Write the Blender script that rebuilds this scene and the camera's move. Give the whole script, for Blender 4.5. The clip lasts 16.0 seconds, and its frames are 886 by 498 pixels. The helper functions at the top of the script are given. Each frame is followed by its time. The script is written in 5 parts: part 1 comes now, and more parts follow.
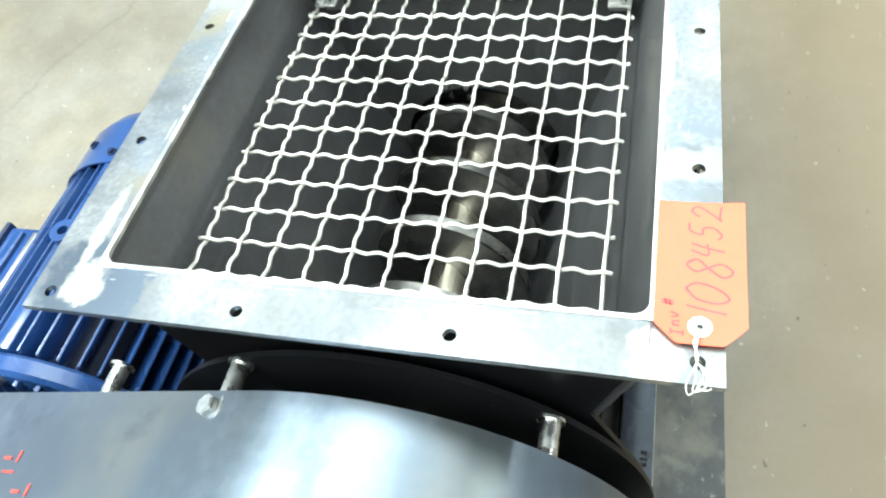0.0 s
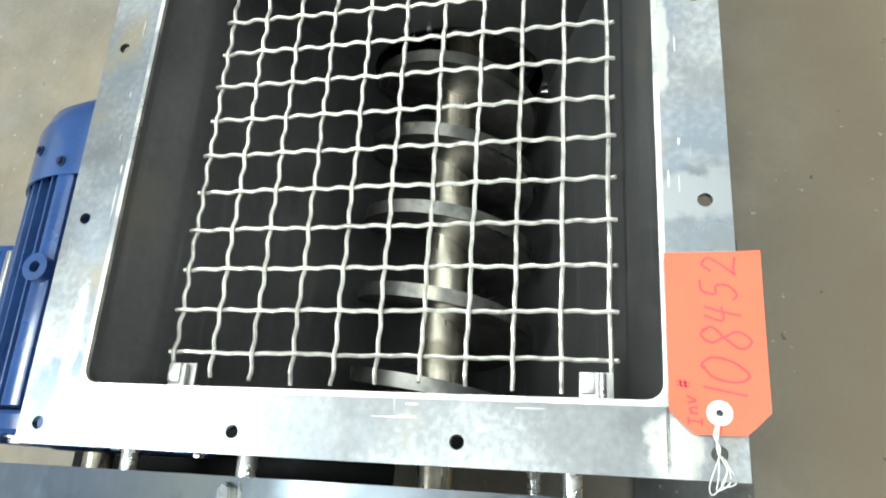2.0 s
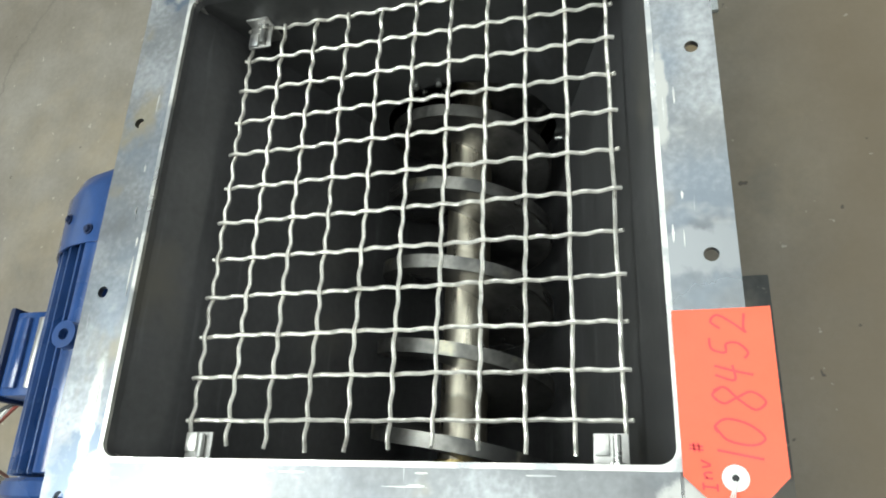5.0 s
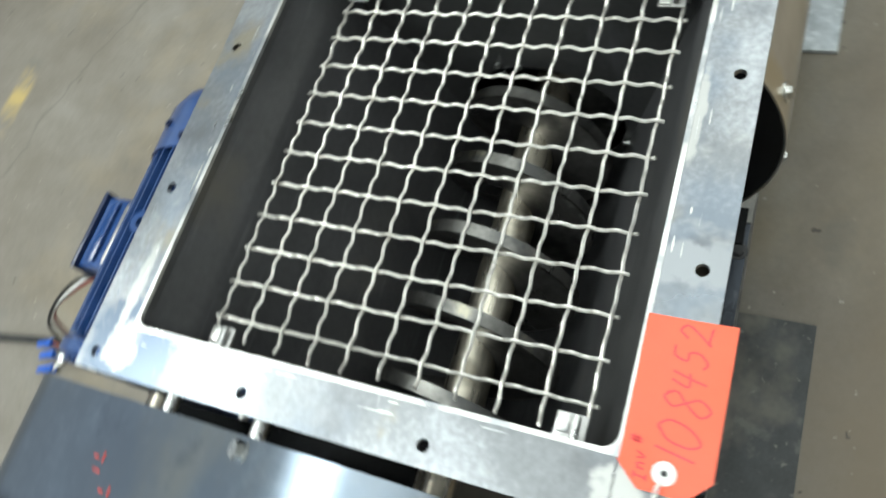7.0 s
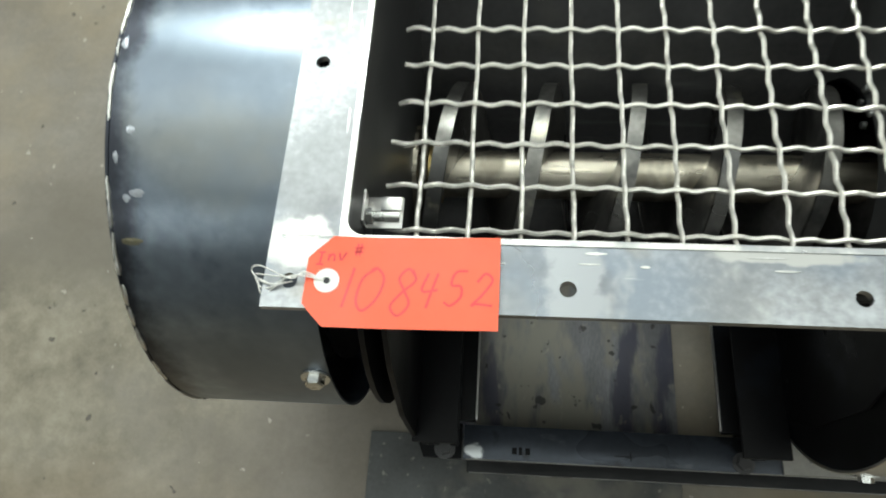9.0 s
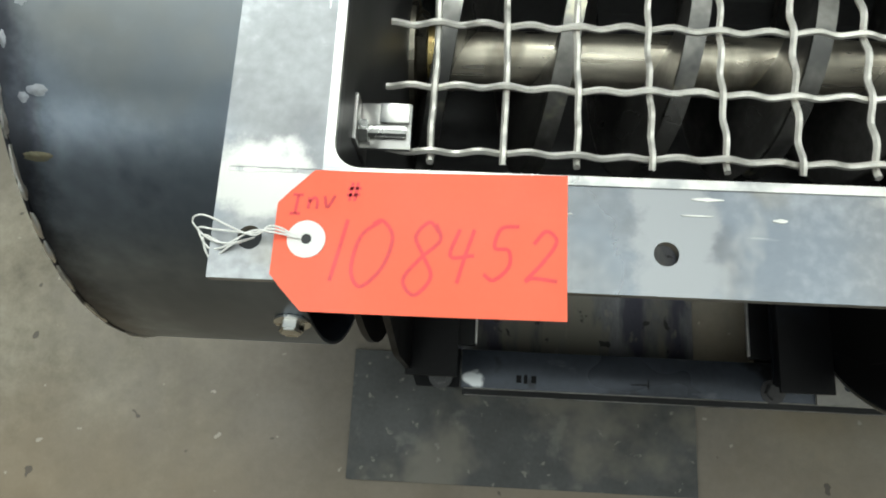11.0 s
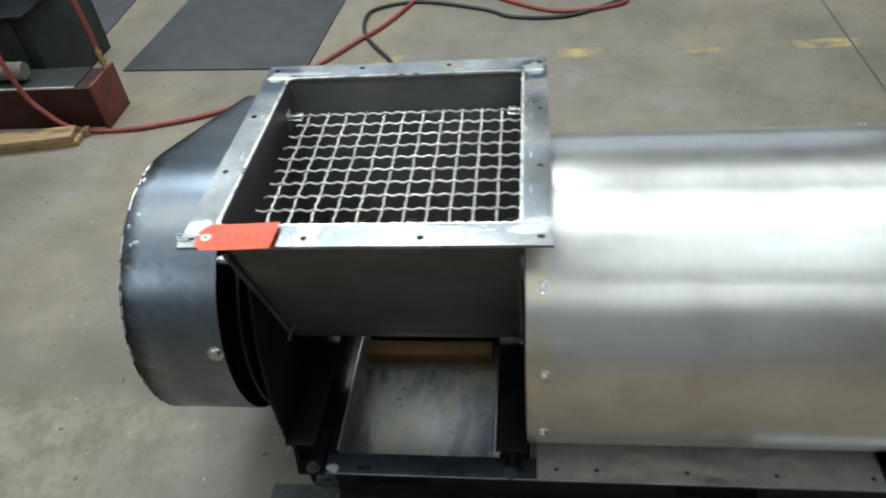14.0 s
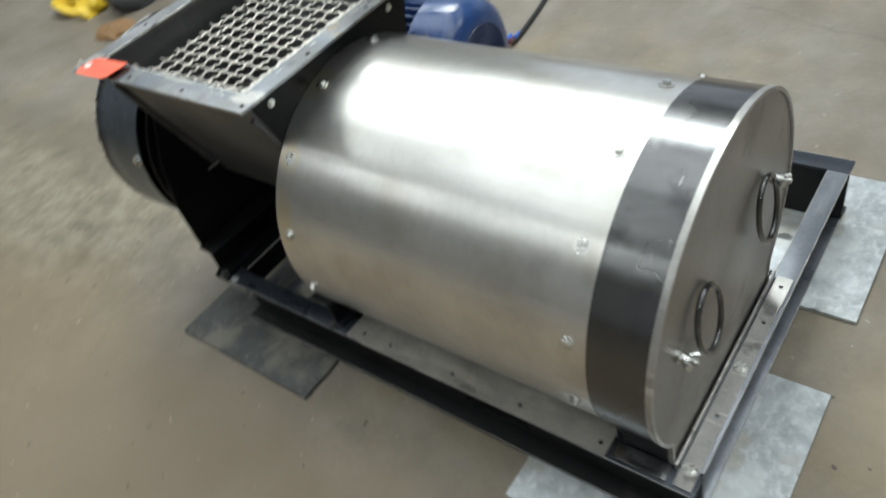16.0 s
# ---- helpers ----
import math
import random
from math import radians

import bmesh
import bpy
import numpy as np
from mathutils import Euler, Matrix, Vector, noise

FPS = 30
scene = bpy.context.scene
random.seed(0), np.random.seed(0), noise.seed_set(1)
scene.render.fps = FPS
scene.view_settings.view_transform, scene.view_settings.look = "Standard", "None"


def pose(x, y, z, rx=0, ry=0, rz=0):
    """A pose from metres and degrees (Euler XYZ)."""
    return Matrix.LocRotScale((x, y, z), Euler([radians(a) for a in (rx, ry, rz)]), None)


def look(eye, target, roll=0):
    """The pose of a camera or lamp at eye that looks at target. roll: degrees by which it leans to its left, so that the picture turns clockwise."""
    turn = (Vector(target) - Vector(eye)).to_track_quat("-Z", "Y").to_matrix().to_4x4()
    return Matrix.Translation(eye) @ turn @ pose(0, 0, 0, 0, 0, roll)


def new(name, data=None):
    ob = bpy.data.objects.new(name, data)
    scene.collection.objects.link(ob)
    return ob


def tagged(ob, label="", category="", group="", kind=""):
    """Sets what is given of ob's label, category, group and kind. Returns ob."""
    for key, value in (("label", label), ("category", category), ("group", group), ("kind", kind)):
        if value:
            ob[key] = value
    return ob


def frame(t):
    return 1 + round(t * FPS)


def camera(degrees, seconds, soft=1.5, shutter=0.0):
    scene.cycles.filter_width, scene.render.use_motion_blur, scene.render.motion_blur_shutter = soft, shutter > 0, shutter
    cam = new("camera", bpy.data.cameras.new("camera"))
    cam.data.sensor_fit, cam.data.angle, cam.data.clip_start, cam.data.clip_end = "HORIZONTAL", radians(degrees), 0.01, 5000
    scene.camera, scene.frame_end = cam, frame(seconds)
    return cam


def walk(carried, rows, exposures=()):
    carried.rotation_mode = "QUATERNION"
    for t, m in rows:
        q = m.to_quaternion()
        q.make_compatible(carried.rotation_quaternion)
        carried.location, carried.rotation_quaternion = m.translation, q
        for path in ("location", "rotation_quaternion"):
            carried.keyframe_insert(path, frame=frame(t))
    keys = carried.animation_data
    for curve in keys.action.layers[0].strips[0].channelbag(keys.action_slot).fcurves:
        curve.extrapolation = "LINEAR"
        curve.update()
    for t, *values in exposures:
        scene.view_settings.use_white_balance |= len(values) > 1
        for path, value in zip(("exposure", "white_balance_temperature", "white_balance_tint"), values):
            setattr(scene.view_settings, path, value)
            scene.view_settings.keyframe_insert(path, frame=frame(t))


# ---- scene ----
cam = camera(62.7, 16.0, soft=1.9, shutter=0.45)
PATH = [
    (0, (-0.267, 0.062, 1.346), (0.852, 0.531, -0.244), -13.7),
    (0.5, (-0.158, 0.07, 1.354), (0.756, 0.501, -0.372), -19.6),
    (1, (-0.102, 0.07, 1.375), (0.72, 0.492, -0.399), -22.2),
    (1.5, (-0.07, 0.074, 1.391), (0.605, 0.52, -0.438), -30.5),
    (2, (-0.037, 0.066, 1.4), (0.599, 0.534, -0.438), -35.0),
    (2.5, (-0.014, 0.06, 1.403), (0.629, 0.586, -0.416), -39.5),
    (3, (-0.001, 0.051, 1.405), (0.681, 0.602, -0.392), -39.7),
    (3.5, (0.005, 0.048, 1.407), (0.689, 0.601, -0.389), -39.8),
    (3.7, (-0.008, 0.033, 1.393), (0.719, 0.607, -0.379), -38.8),
    (6, (-0.017, 0.042, 1.41), (0.697, 0.603, -0.372), -39.2),
    (6.5, (-0.04, 0.031, 1.415), (0.737, 0.662, -0.316), -38.8),
    (7, (-0.038, -0.04, 1.421), (0.594, 0.753, -0.303), -37.7),
    (7.5, (0.002, -0.156, 1.446), (0.334, 0.777, -0.292), -29.0),
    (8, (0.067, -0.198, 1.408), (0.138, 0.808, -0.32), -22.6),
    (8.5, (0.11, -0.206, 1.373), (-0.035, 0.71, -0.399), -17.4),
    (9, (0.148, -0.177, 1.307), (-0.024, 0.635, -0.513), -9.3),
    (9.5, (0.115, -0.111, 1.194), (-0.091, 0.519, -0.693), -14.5),
    (9.7, (0.109, -0.083, 1.157), (-0.06, 0.459, -0.761), -13.9),
    (11.8, (0.104, -0.091, 1.211), (0.019, 0.409, -0.724), -7.0),
    (12, (0.126, -0.151, 1.282), (0.014, 0.543, -0.59), -5.1),
    (12.5, (0.224, -0.377, 1.464), (0.023, 0.719, -0.197), -5.5),
    (13, (0.261, -0.563, 1.535), (0.067, 0.679, -0.021), -5.0),
    (13.5, (0.341, -0.722, 1.582), (0.144, 0.666, 0.156), -5.3),
    (14, (0.555, -0.849, 1.593), (0.309, 0.623, 0.262), -6.7),
    (14.5, (0.833, -0.891, 1.58), (0.332, 0.522, 0.256), -10.0),
    (15, (1.096, -0.794, 1.526), (0.523, 0.544, 0.155), -13.1),
    (15.5, (1.385, -0.734, 1.502), (0.568, 0.544, 0.198), -17.3),
    (16, (1.681, -0.631, 1.496), (0.586, 0.355, 0.143), -17.9),
]
EXPOSURES = [
    (0.0, 1.47, 6300, 3), (0.5, 1.13, 6450, 5), (1.0, 0.88, 6500, 6), (1.5, 0.76, 6500, 7), (2.0, 0.58, 6520, 6), (2.5, 0.43, 6560, 6), (3.0, 0.22, 6500, 8), (3.7, 0.20, 6550, 7),
    (6.0, 0.20, 6550, 7), (7.0, 0.16, 6450, 7), (8.0, 0.06, 6500, 8), (8.5, 0.01, 6620, 7), (9.5, -0.06, 6720, 6), (11.8, -0.12, 6450, 8), (12.5, -0.06, 6250, 9), (13.5, 0.00, 6250, 9), (14.5, -0.01, 6250, 9), (15.5, 0.15, 6400, 12), (16.0, 0.14, 6500, 11),
]
walk(cam, [(t, look(eye, target, roll)) for t, eye, target, roll in PATH], EXPOSURES)

# ---------- world and light ----------
world = bpy.data.worlds.new("shop_air")
scene.world = world
world.use_nodes = True
world.node_tree.nodes["Background"].inputs[0].default_value = (0.75, 0.78, 0.8, 1)
world.node_tree.nodes["Background"].inputs[1].default_value = 0.05


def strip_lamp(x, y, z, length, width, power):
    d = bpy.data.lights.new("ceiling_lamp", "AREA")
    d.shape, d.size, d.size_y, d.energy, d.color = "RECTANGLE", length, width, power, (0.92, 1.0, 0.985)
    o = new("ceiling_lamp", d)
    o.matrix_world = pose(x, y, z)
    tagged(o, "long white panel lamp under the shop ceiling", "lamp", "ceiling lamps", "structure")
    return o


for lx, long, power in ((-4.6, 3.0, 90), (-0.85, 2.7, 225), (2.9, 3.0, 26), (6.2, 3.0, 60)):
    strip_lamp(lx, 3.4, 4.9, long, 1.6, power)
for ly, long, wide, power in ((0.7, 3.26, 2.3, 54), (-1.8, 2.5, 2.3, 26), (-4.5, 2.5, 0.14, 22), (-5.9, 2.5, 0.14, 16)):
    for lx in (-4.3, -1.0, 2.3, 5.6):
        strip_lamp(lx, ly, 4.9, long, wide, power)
# daylight from the open bay door
door_light = bpy.data.lights.new("bay_door_light", "AREA")
door_light.shape, door_light.size, door_light.size_y, door_light.energy, door_light.color = "RECTANGLE", 5.0, 3.6, 12, (0.86, 0.93, 1.0)
door_ob = new("bay_door_light", door_light)
door_ob.matrix_world = look((1.2, -7.85, 2.2), (1.2, 0, 1.2))
tagged(door_ob, "daylight falling in through the open bay door", "daylight", "bay daylight", "structure")
bay_light = bpy.data.lights.new("bay_door_light", "AREA")
bay_light.shape, bay_light.size, bay_light.size_y, bay_light.energy, bay_light.color = "RECTANGLE", 9.0, 3.9, 66, (0.78, 0.90, 1.0)
bay_ob = new("bay_door_light", bay_light)
bay_ob.matrix_world = look((0.5, 8.92, 2.75), (0.5, 0, 2.75))
tagged(bay_ob, "daylight falling in through the wide north bay doors", "daylight", "bay daylight", "structure")


# ---------- materials ----------
def mat(name, base, rough=0.5, metal=0.0, vary=0.25, scale=8.0, fine=90.0, bump=0.1, tint=None, stretch=(1, 1, 1), coat=0.0, rvar=0.12, spots=None, per_object=0.0, spec=0.5, sag=0.0, layers=()):
    """Two scales of noise drive colour and roughness, a fine one the relief."""
    m = bpy.data.materials.new(name)
    m.use_nodes = True
    n, l = m.node_tree.nodes, m.node_tree.links
    p = n["Principled BSDF"]
    tc = n.new("ShaderNodeTexCoord")
    mp = n.new("ShaderNodeMapping")
    mp.inputs["Scale"].default_value = stretch
    l.new(tc.outputs["Object"], mp.inputs[0])
    a, b = n.new("ShaderNodeTexNoise"), n.new("ShaderNodeTexNoise")
    for node, sc, det in ((a, scale, 5.0), (b, fine, 3.0)):
        l.new(mp.outputs[0], node.inputs["Vector"])
        node.inputs["Scale"].default_value, node.inputs["Detail"].default_value = sc, det
    add = n.new("ShaderNodeMath")
    add.operation = "MULTIPLY_ADD"
    add.inputs[1].default_value = 0.35
    l.new(b.outputs[0], add.inputs[0])
    l.new(a.outputs[0], add.inputs[2])
    ramp = n.new("ShaderNodeValToRGB")
    dark = [c * (1 - vary) for c in base]
    light = [min(1.0, c * (1 + vary)) for c in (tint or base)]
    ramp.color_ramp.elements[0].position, ramp.color_ramp.elements[0].color = 0.42, (*dark, 1)
    ramp.color_ramp.elements[1].position, ramp.color_ramp.elements[1].color = 0.92, (*light, 1)
    mid = ramp.color_ramp.elements.new(0.67)
    mid.color = (*base, 1)
    l.new(add.outputs[0], ramp.inputs[0])
    col = ramp.outputs[0]
    if spots:
        sp = n.new("ShaderNodeTexNoise")
        sp.inputs["Scale"].default_value, sp.inputs["Detail"].default_value = spots[1], 4.0
        l.new(tc.outputs["Object"], sp.inputs["Vector"])
        sr = n.new("ShaderNodeMapRange")
        sr.inputs[1].default_value, sr.inputs[2].default_value = spots[2], spots[2] + 0.1
        l.new(sp.outputs[0], sr.inputs[0])
        mx = n.new("ShaderNodeMix")
        mx.data_type = "RGBA"
        l.new(sr.outputs[0], mx.inputs[0])
        l.new(col, mx.inputs[6])
        mx.inputs[7].default_value = (*spots[0], 1)
        col = mx.outputs[2]
    rough_adds = []
    for lc, lscale, lstretch, lo, hi, amount, lrough in layers:
        # smears, scratches, tarnish, painted highlights and reflections: colour, size, direction, where it starts and
        # is full, strength, change of roughness
        lm = n.new("ShaderNodeMapping")
        lm.inputs["Scale"].default_value = lstretch
        lm.inputs["Location"].default_value = (lscale * 0.37, lo * 3.1, hi * 1.7)
        l.new(tc.outputs["Object"], lm.inputs[0])
        ln = n.new("ShaderNodeTexNoise")
        ln.inputs["Scale"].default_value, ln.inputs["Detail"].default_value, ln.inputs["Roughness"].default_value = lscale, 4.0, 0.55
        l.new(lm.outputs[0], ln.inputs["Vector"])
        lr = n.new("ShaderNodeMapRange")
        lr.interpolation_type = "SMOOTHSTEP"
        lr.inputs[1].default_value, lr.inputs[2].default_value, lr.inputs[4].default_value = lo, hi, amount
        l.new(ln.outputs[0], lr.inputs[0])
        mx = n.new("ShaderNodeMix")
        mx.data_type = "RGBA"
        l.new(lr.outputs[0], mx.inputs[0])
        l.new(col, mx.inputs[6])
        mx.inputs[7].default_value = (*lc, 1)
        col = mx.outputs[2]
        if lrough:
            rough_adds.append((lr.outputs[0], lrough))
    if per_object:
        oi = n.new("ShaderNodeObjectInfo")
        hv = n.new("ShaderNodeHueSaturation")
        mr = n.new("ShaderNodeMapRange")
        mr.inputs[3].default_value, mr.inputs[4].default_value = 1 - per_object, 1 + per_object
        l.new(oi.outputs["Random"], mr.inputs[0])
        l.new(mr.outputs[0], hv.inputs["Value"])
        l.new(col, hv.inputs["Color"])
        col = hv.outputs[0]
    l.new(col, p.inputs["Base Color"])
    rr = n.new("ShaderNodeMapRange")
    rr.inputs[1].default_value, rr.inputs[2].default_value = 0.3, 0.7
    rr.inputs[3].default_value, rr.inputs[4].default_value = max(0.04, rough - rvar), min(1.0, rough + rvar)
    wide = n.new("ShaderNodeTexNoise")
    wide.inputs["Scale"].default_value, wide.inputs["Detail"].default_value = scale * 0.6, 1.5
    l.new(mp.outputs[0], wide.inputs["Vector"])
    l.new(wide.outputs[0], rr.inputs[0])
    rsock = rr.outputs[0]
    for src, k in rough_adds:
        ma = n.new("ShaderNodeMath")
        ma.operation, ma.use_clamp = "MULTIPLY_ADD", True
        ma.inputs[1].default_value = k
        l.new(src, ma.inputs[0])
        l.new(rsock, ma.inputs[2])
        rsock = ma.outputs[0]
    l.new(rsock, p.inputs["Roughness"])
    p.inputs["Metallic"].default_value = metal
    p.inputs["Specular IOR Level"].default_value = spec
    p.inputs["Coat Weight"].default_value = coat
    p.inputs["Coat Roughness"].default_value = 0.14
    if bump:
        bp = n.new("ShaderNodeBump")
        bp.inputs["Strength"].default_value, bp.inputs["Distance"].default_value = bump, 0.002
        l.new(add.outputs[0], bp.inputs["Height"])
        l.new(bp.outputs[0], p.inputs["Normal"])
    if sag:
        # broad waviness of thin sheet
        sn = n.new("ShaderNodeTexNoise")
        sn.inputs["Scale"].default_value, sn.inputs["Detail"].default_value = 5.0, 0.0
        l.new(tc.outputs["Object"], sn.inputs["Vector"])
        bs = n.new("ShaderNodeBump")
        bs.inputs["Strength"].default_value, bs.inputs["Distance"].default_value = sag, 0.02
        l.new(sn.outputs[0], bs.inputs["Height"])
        l.new(bs.outputs[0], p.inputs["Normal"])
        l.new(bs.outputs[0], p.inputs["Coat Normal"])
    return m


M_SCALE = mat("dark_mill_scale_steel", (0.104, 0.103, 0.106), 0.42, 0.5, 0.3, 7, 120, 0.05, spots=((0.15, 0.14, 0.125), 5, 0.6), layers=(((0.20, 0.20, 0.205), 30, (0.15, 0.15, 2.0), 0.58, 0.75, 0.6, 0.08), ((0.055, 0.055, 0.058), 3, (1, 1, 1), 0.52, 0.70, 0.6, -0.06)))
# darker copy of M_SCALE: shade under the flange is put into the end walls
M_SCALE_SHADE = mat("shaded_end_wall_steel", (0.062, 0.062, 0.062), 0.42, 0.3, 0.3, 7, 120, 0.05, layers=(((0.12, 0.12, 0.13), 20, (1, 1, 0.2), 0.58, 0.75, 0.6, 0.05),))
M_BLACK = mat("black_painted_steel", (0.0065, 0.0065, 0.0075), 0.38, 0.0, 0.4, 9, 150, 0.05, spec=0.15, layers=(((0.013, 0.015, 0.021), 8, (1, 1, 1), 0.56, 0.70, 0.8, -0.10), ((0.09, 0.09, 0.09), 60, (0.4, 1, 1), 0.72, 0.75, 0.7, 0.1)))
M_FLANGE = mat("ground_angle_iron", (0.262, 0.268, 0.278), 0.37, 1.0, 0.30, 9, 160, 0.02, tint=(0.37, 0.38, 0.40), rvar=0.12, layers=(((0.19, 0.235, 0.30), 7, (1, 1, 1), 0.46, 0.68, 0.5, 0.02), ((0.34, 0.29, 0.20), 8, (1, 1.3, 1), 0.58, 0.70, 0.7, 0.04), ((0.15, 0.15, 0.16), 16, (1, 1, 1), 0.56, 0.74, 0.55, 0.08), ((0.50, 0.495, 0.48), 13, (1.4, 0.9, 1), 0.62, 0.76, 0.6, 0.06), ((0.62, 0.62, 0.62), 90, (0.12, 1.6, 1), 0.68, 0.74, 0.6, 0.08)))
M_WELD = mat("ground_weld_bead", (0.68, 0.67, 0.64), 0.38, 1.0, 0.25, 50, 300, 0.12, layers=(((0.34, 0.35, 0.37), 22, (1, 1, 1), 0.50, 0.62, 0.8, 0.0),))
# the last layer paints pale highlight streaks along the drum
M_DRUM = mat("brushed_drum_sheet", (0.72, 0.71, 0.69), 0.30, 0.93, 0.10, 4.5, 50, 0.0, coat=0.8, stretch=(1.5, 1, 1), rvar=0.0, layers=(((0.53, 0.49, 0.435), 5, (1.2, 1, 1), 0.42, 0.72, 0.6, 0.0), ((0.50, 0.49, 0.475), 13, (1, 1, 1), 0.46, 0.78, 0.45, 0.0), ((0.88, 0.88, 0.87), 6, (0.25, 1.5, 1.5), 0.46, 0.76, 0.8, 0.0)))
M_STRIP = mat("worn_silver_strip", (0.48, 0.47, 0.455), 0.42, 0.85, 0.22, 12, 140, 0.1, spots=((0.27, 0.26, 0.25), 16, 0.6), layers=(((0.74, 0.72, 0.68), 40, (0.3, 1, 1), 0.60, 0.70, 0.8, 0.05),))
M_MOUNT = mat("rubbed_mounting_strip", (0.34, 0.33, 0.31), 0.45, 0.45, 0.25, 9, 120, 0.08, layers=(((0.55, 0.53, 0.49), 10, (0.4, 1, 1), 0.50, 0.64, 0.7, 0.05), ((0.16, 0.155, 0.15), 15, (0.8, 1, 1), 0.58, 0.70, 0.7, 0.05)))
M_BAND = mat("dark_rolled_steel_band", (0.115, 0.115, 0.12), 0.24, 0.95, 0.2, 6, 90, 0.0, coat=0.55, rvar=0.05, layers=(((0.18, 0.18, 0.18), 5, (1, 1, 1), 0.48, 0.70, 0.7, 0.08), ((0.045, 0.045, 0.05), 9, (1, 1, 1), 0.54, 0.72, 0.7, 0.05), ((0.40, 0.40, 0.40), 60, (2.2, 0.25, 0.25), 0.70, 0.75, 0.7, 0.1)))
M_DISC = mat("grey_steel_cover", (0.34, 0.325, 0.31), 0.45, 0.85, 0.2, 5, 90, 0.04, layers=(((0.22, 0.21, 0.20), 6, (1, 1, 1), 0.52, 0.68, 0.7, 0.05),))
M_ENDRAIL = mat("blue_grey_channel_steel", (0.24, 0.255, 0.285), 0.36, 0.8, 0.3, 9, 120, 0.05, layers=(((0.34, 0.35, 0.37), 14, (1, 0.4, 1), 0.58, 0.70, 0.7, 0.05),))
M_GRIND = mat("ground_guard_steel", (0.44, 0.46, 0.50), 0.33, 1.0, 0.4, 60, 200, 0.0, tint=(0.24, 0.26, 0.30))
M_STRAW = mat("straw_heat_tint", (0.27, 0.25, 0.17), 0.33, 1.0, 0.4, 50, 200, 0.0, tint=(0.16, 0.16, 0.15))
M_GUARD = mat("blued_guard_sheet", (0.225, 0.265, 0.318), 0.33, 1.0, 0.15, 4, 60, 0.0, tint=(0.30, 0.35, 0.42), rvar=0.05, sag=0.03, layers=(((0.17, 0.195, 0.235), 5, (1, 1, 1), 0.40, 0.70, 0.8, 0.06), ((0.31, 0.30, 0.26), 4, (1, 1.2, 1), 0.48, 0.72, 0.55, 0.04), ((0.12, 0.135, 0.17), 11, (1, 1, 1), 0.56, 0.74, 0.6, 0.05)))
M_WIRE = mat("zinc_crimped_wire", (0.80, 0.77, 0.71), 0.40, 0.65, 0.2, 60, 300, 0.15, per_object=0.08, layers=(((0.42, 0.39, 0.34), 45, (1, 1, 1), 0.60, 0.72, 0.7, 0.0),))
M_BOLT = mat("zinc_plated_bolt", (0.66, 0.66, 0.64), 0.3, 1.0, 0.15, 120, 400, 0.1)
# golden-brown reflections are put into the shaft's base colour and patches
M_SHAFT = mat("polished_shaft_steel", (0.62, 0.57, 0.47), 0.33, 1.0, 0.2, 20, 200, 0.03, stretch=(1, 6, 6), layers=(((0.26, 0.23, 0.18), 9, (1.5, 1, 1), 0.50, 0.64, 0.8, 0.12), ((0.70, 0.60, 0.36), 14, (1.2, 1, 1), 0.58, 0.70, 0.6, 0.0)))
M_FLIGHT = mat("worn_screw_flight", (0.25, 0.24, 0.23), 0.34, 0.9, 0.35, 18, 160, 0.05, layers=(((0.06, 0.06, 0.06), 9, (1, 1, 1), 0.48, 0.66, 0.8, 0.1), ((0.55, 0.54, 0.52), 30, (1, 0.4, 0.4), 0.62, 0.72, 0.8, -0.05)))
M_EDGE = mat("bright_worn_edge", (0.31, 0.30, 0.28), 0.34, 1.0, 0.35, 25, 160, 0.05, layers=(((0.12, 0.12, 0.12), 12, (1, 1, 1), 0.48, 0.62, 0.8, 0.1), ((0.62, 0.58, 0.44), 15, (1, 1, 1), 0.60, 0.70, 0.8, 0.0)))
M_BRASS = mat("brass_bushing", (0.55, 0.42, 0.18), 0.35, 1.0, 0.2, 60, 300, 0.1)
M_BLUE = mat("blue_motor_enamel", (0.020, 0.058, 0.185), 0.30, 0.0, 0.18, 20, 200, 0.06, coat=0.5, layers=(((0.06, 0.12, 0.26), 30, (1, 1, 1), 0.66, 0.72, 0.5, 0.1),))
# darker copy of M_BLUE; also paints the shade between fins and in the grille
M_BLUED = mat("deep_blue_gap_enamel", (0.008, 0.018, 0.06), 0.45, 0.0, 0.2, 20, 200, 0.1, coat=0.2)
M_TAG = mat("fluorescent_orange_card", (0.96, 0.148, 0.080), 0.7, 0.0, 0.05, 30, 400, 0.04, layers=(((0.80, 0.11, 0.06), 22, (1, 1, 1), 0.60, 0.78, 0.4, 0.0),))
M_PATCH = mat("white_paper_patch", (0.80, 0.79, 0.76), 0.8, 0.0, 0.04, 60, 400, 0.05)
M_INK = mat("red_marker_ink", (0.80, 0.070, 0.080), 0.6, 0.0, 0.2, 60, 400, 0.0)
M_STRING = mat("white_cotton_string", (0.78, 0.77, 0.74), 0.9, 0.0, 0.1, 200, 600, 0.2)
# beam body: its shaded front is put into a darker copy of M_REDCAP
M_RED_SHADE = mat("shaded_red_oxide_primer", (0.036, 0.009, 0.008), 0.6, 0.0, 0.35, 9, 90, 0.1, spots=((0.035, 0.013, 0.011), 7, 0.55), spec=0.3)
M_REDCAP = mat("red_oxide_end_plate", (0.125, 0.028, 0.019), 0.6, 0.0, 0.3, 14, 90, 0.1, spots=((0.09, 0.022, 0.018), 7, 0.6))
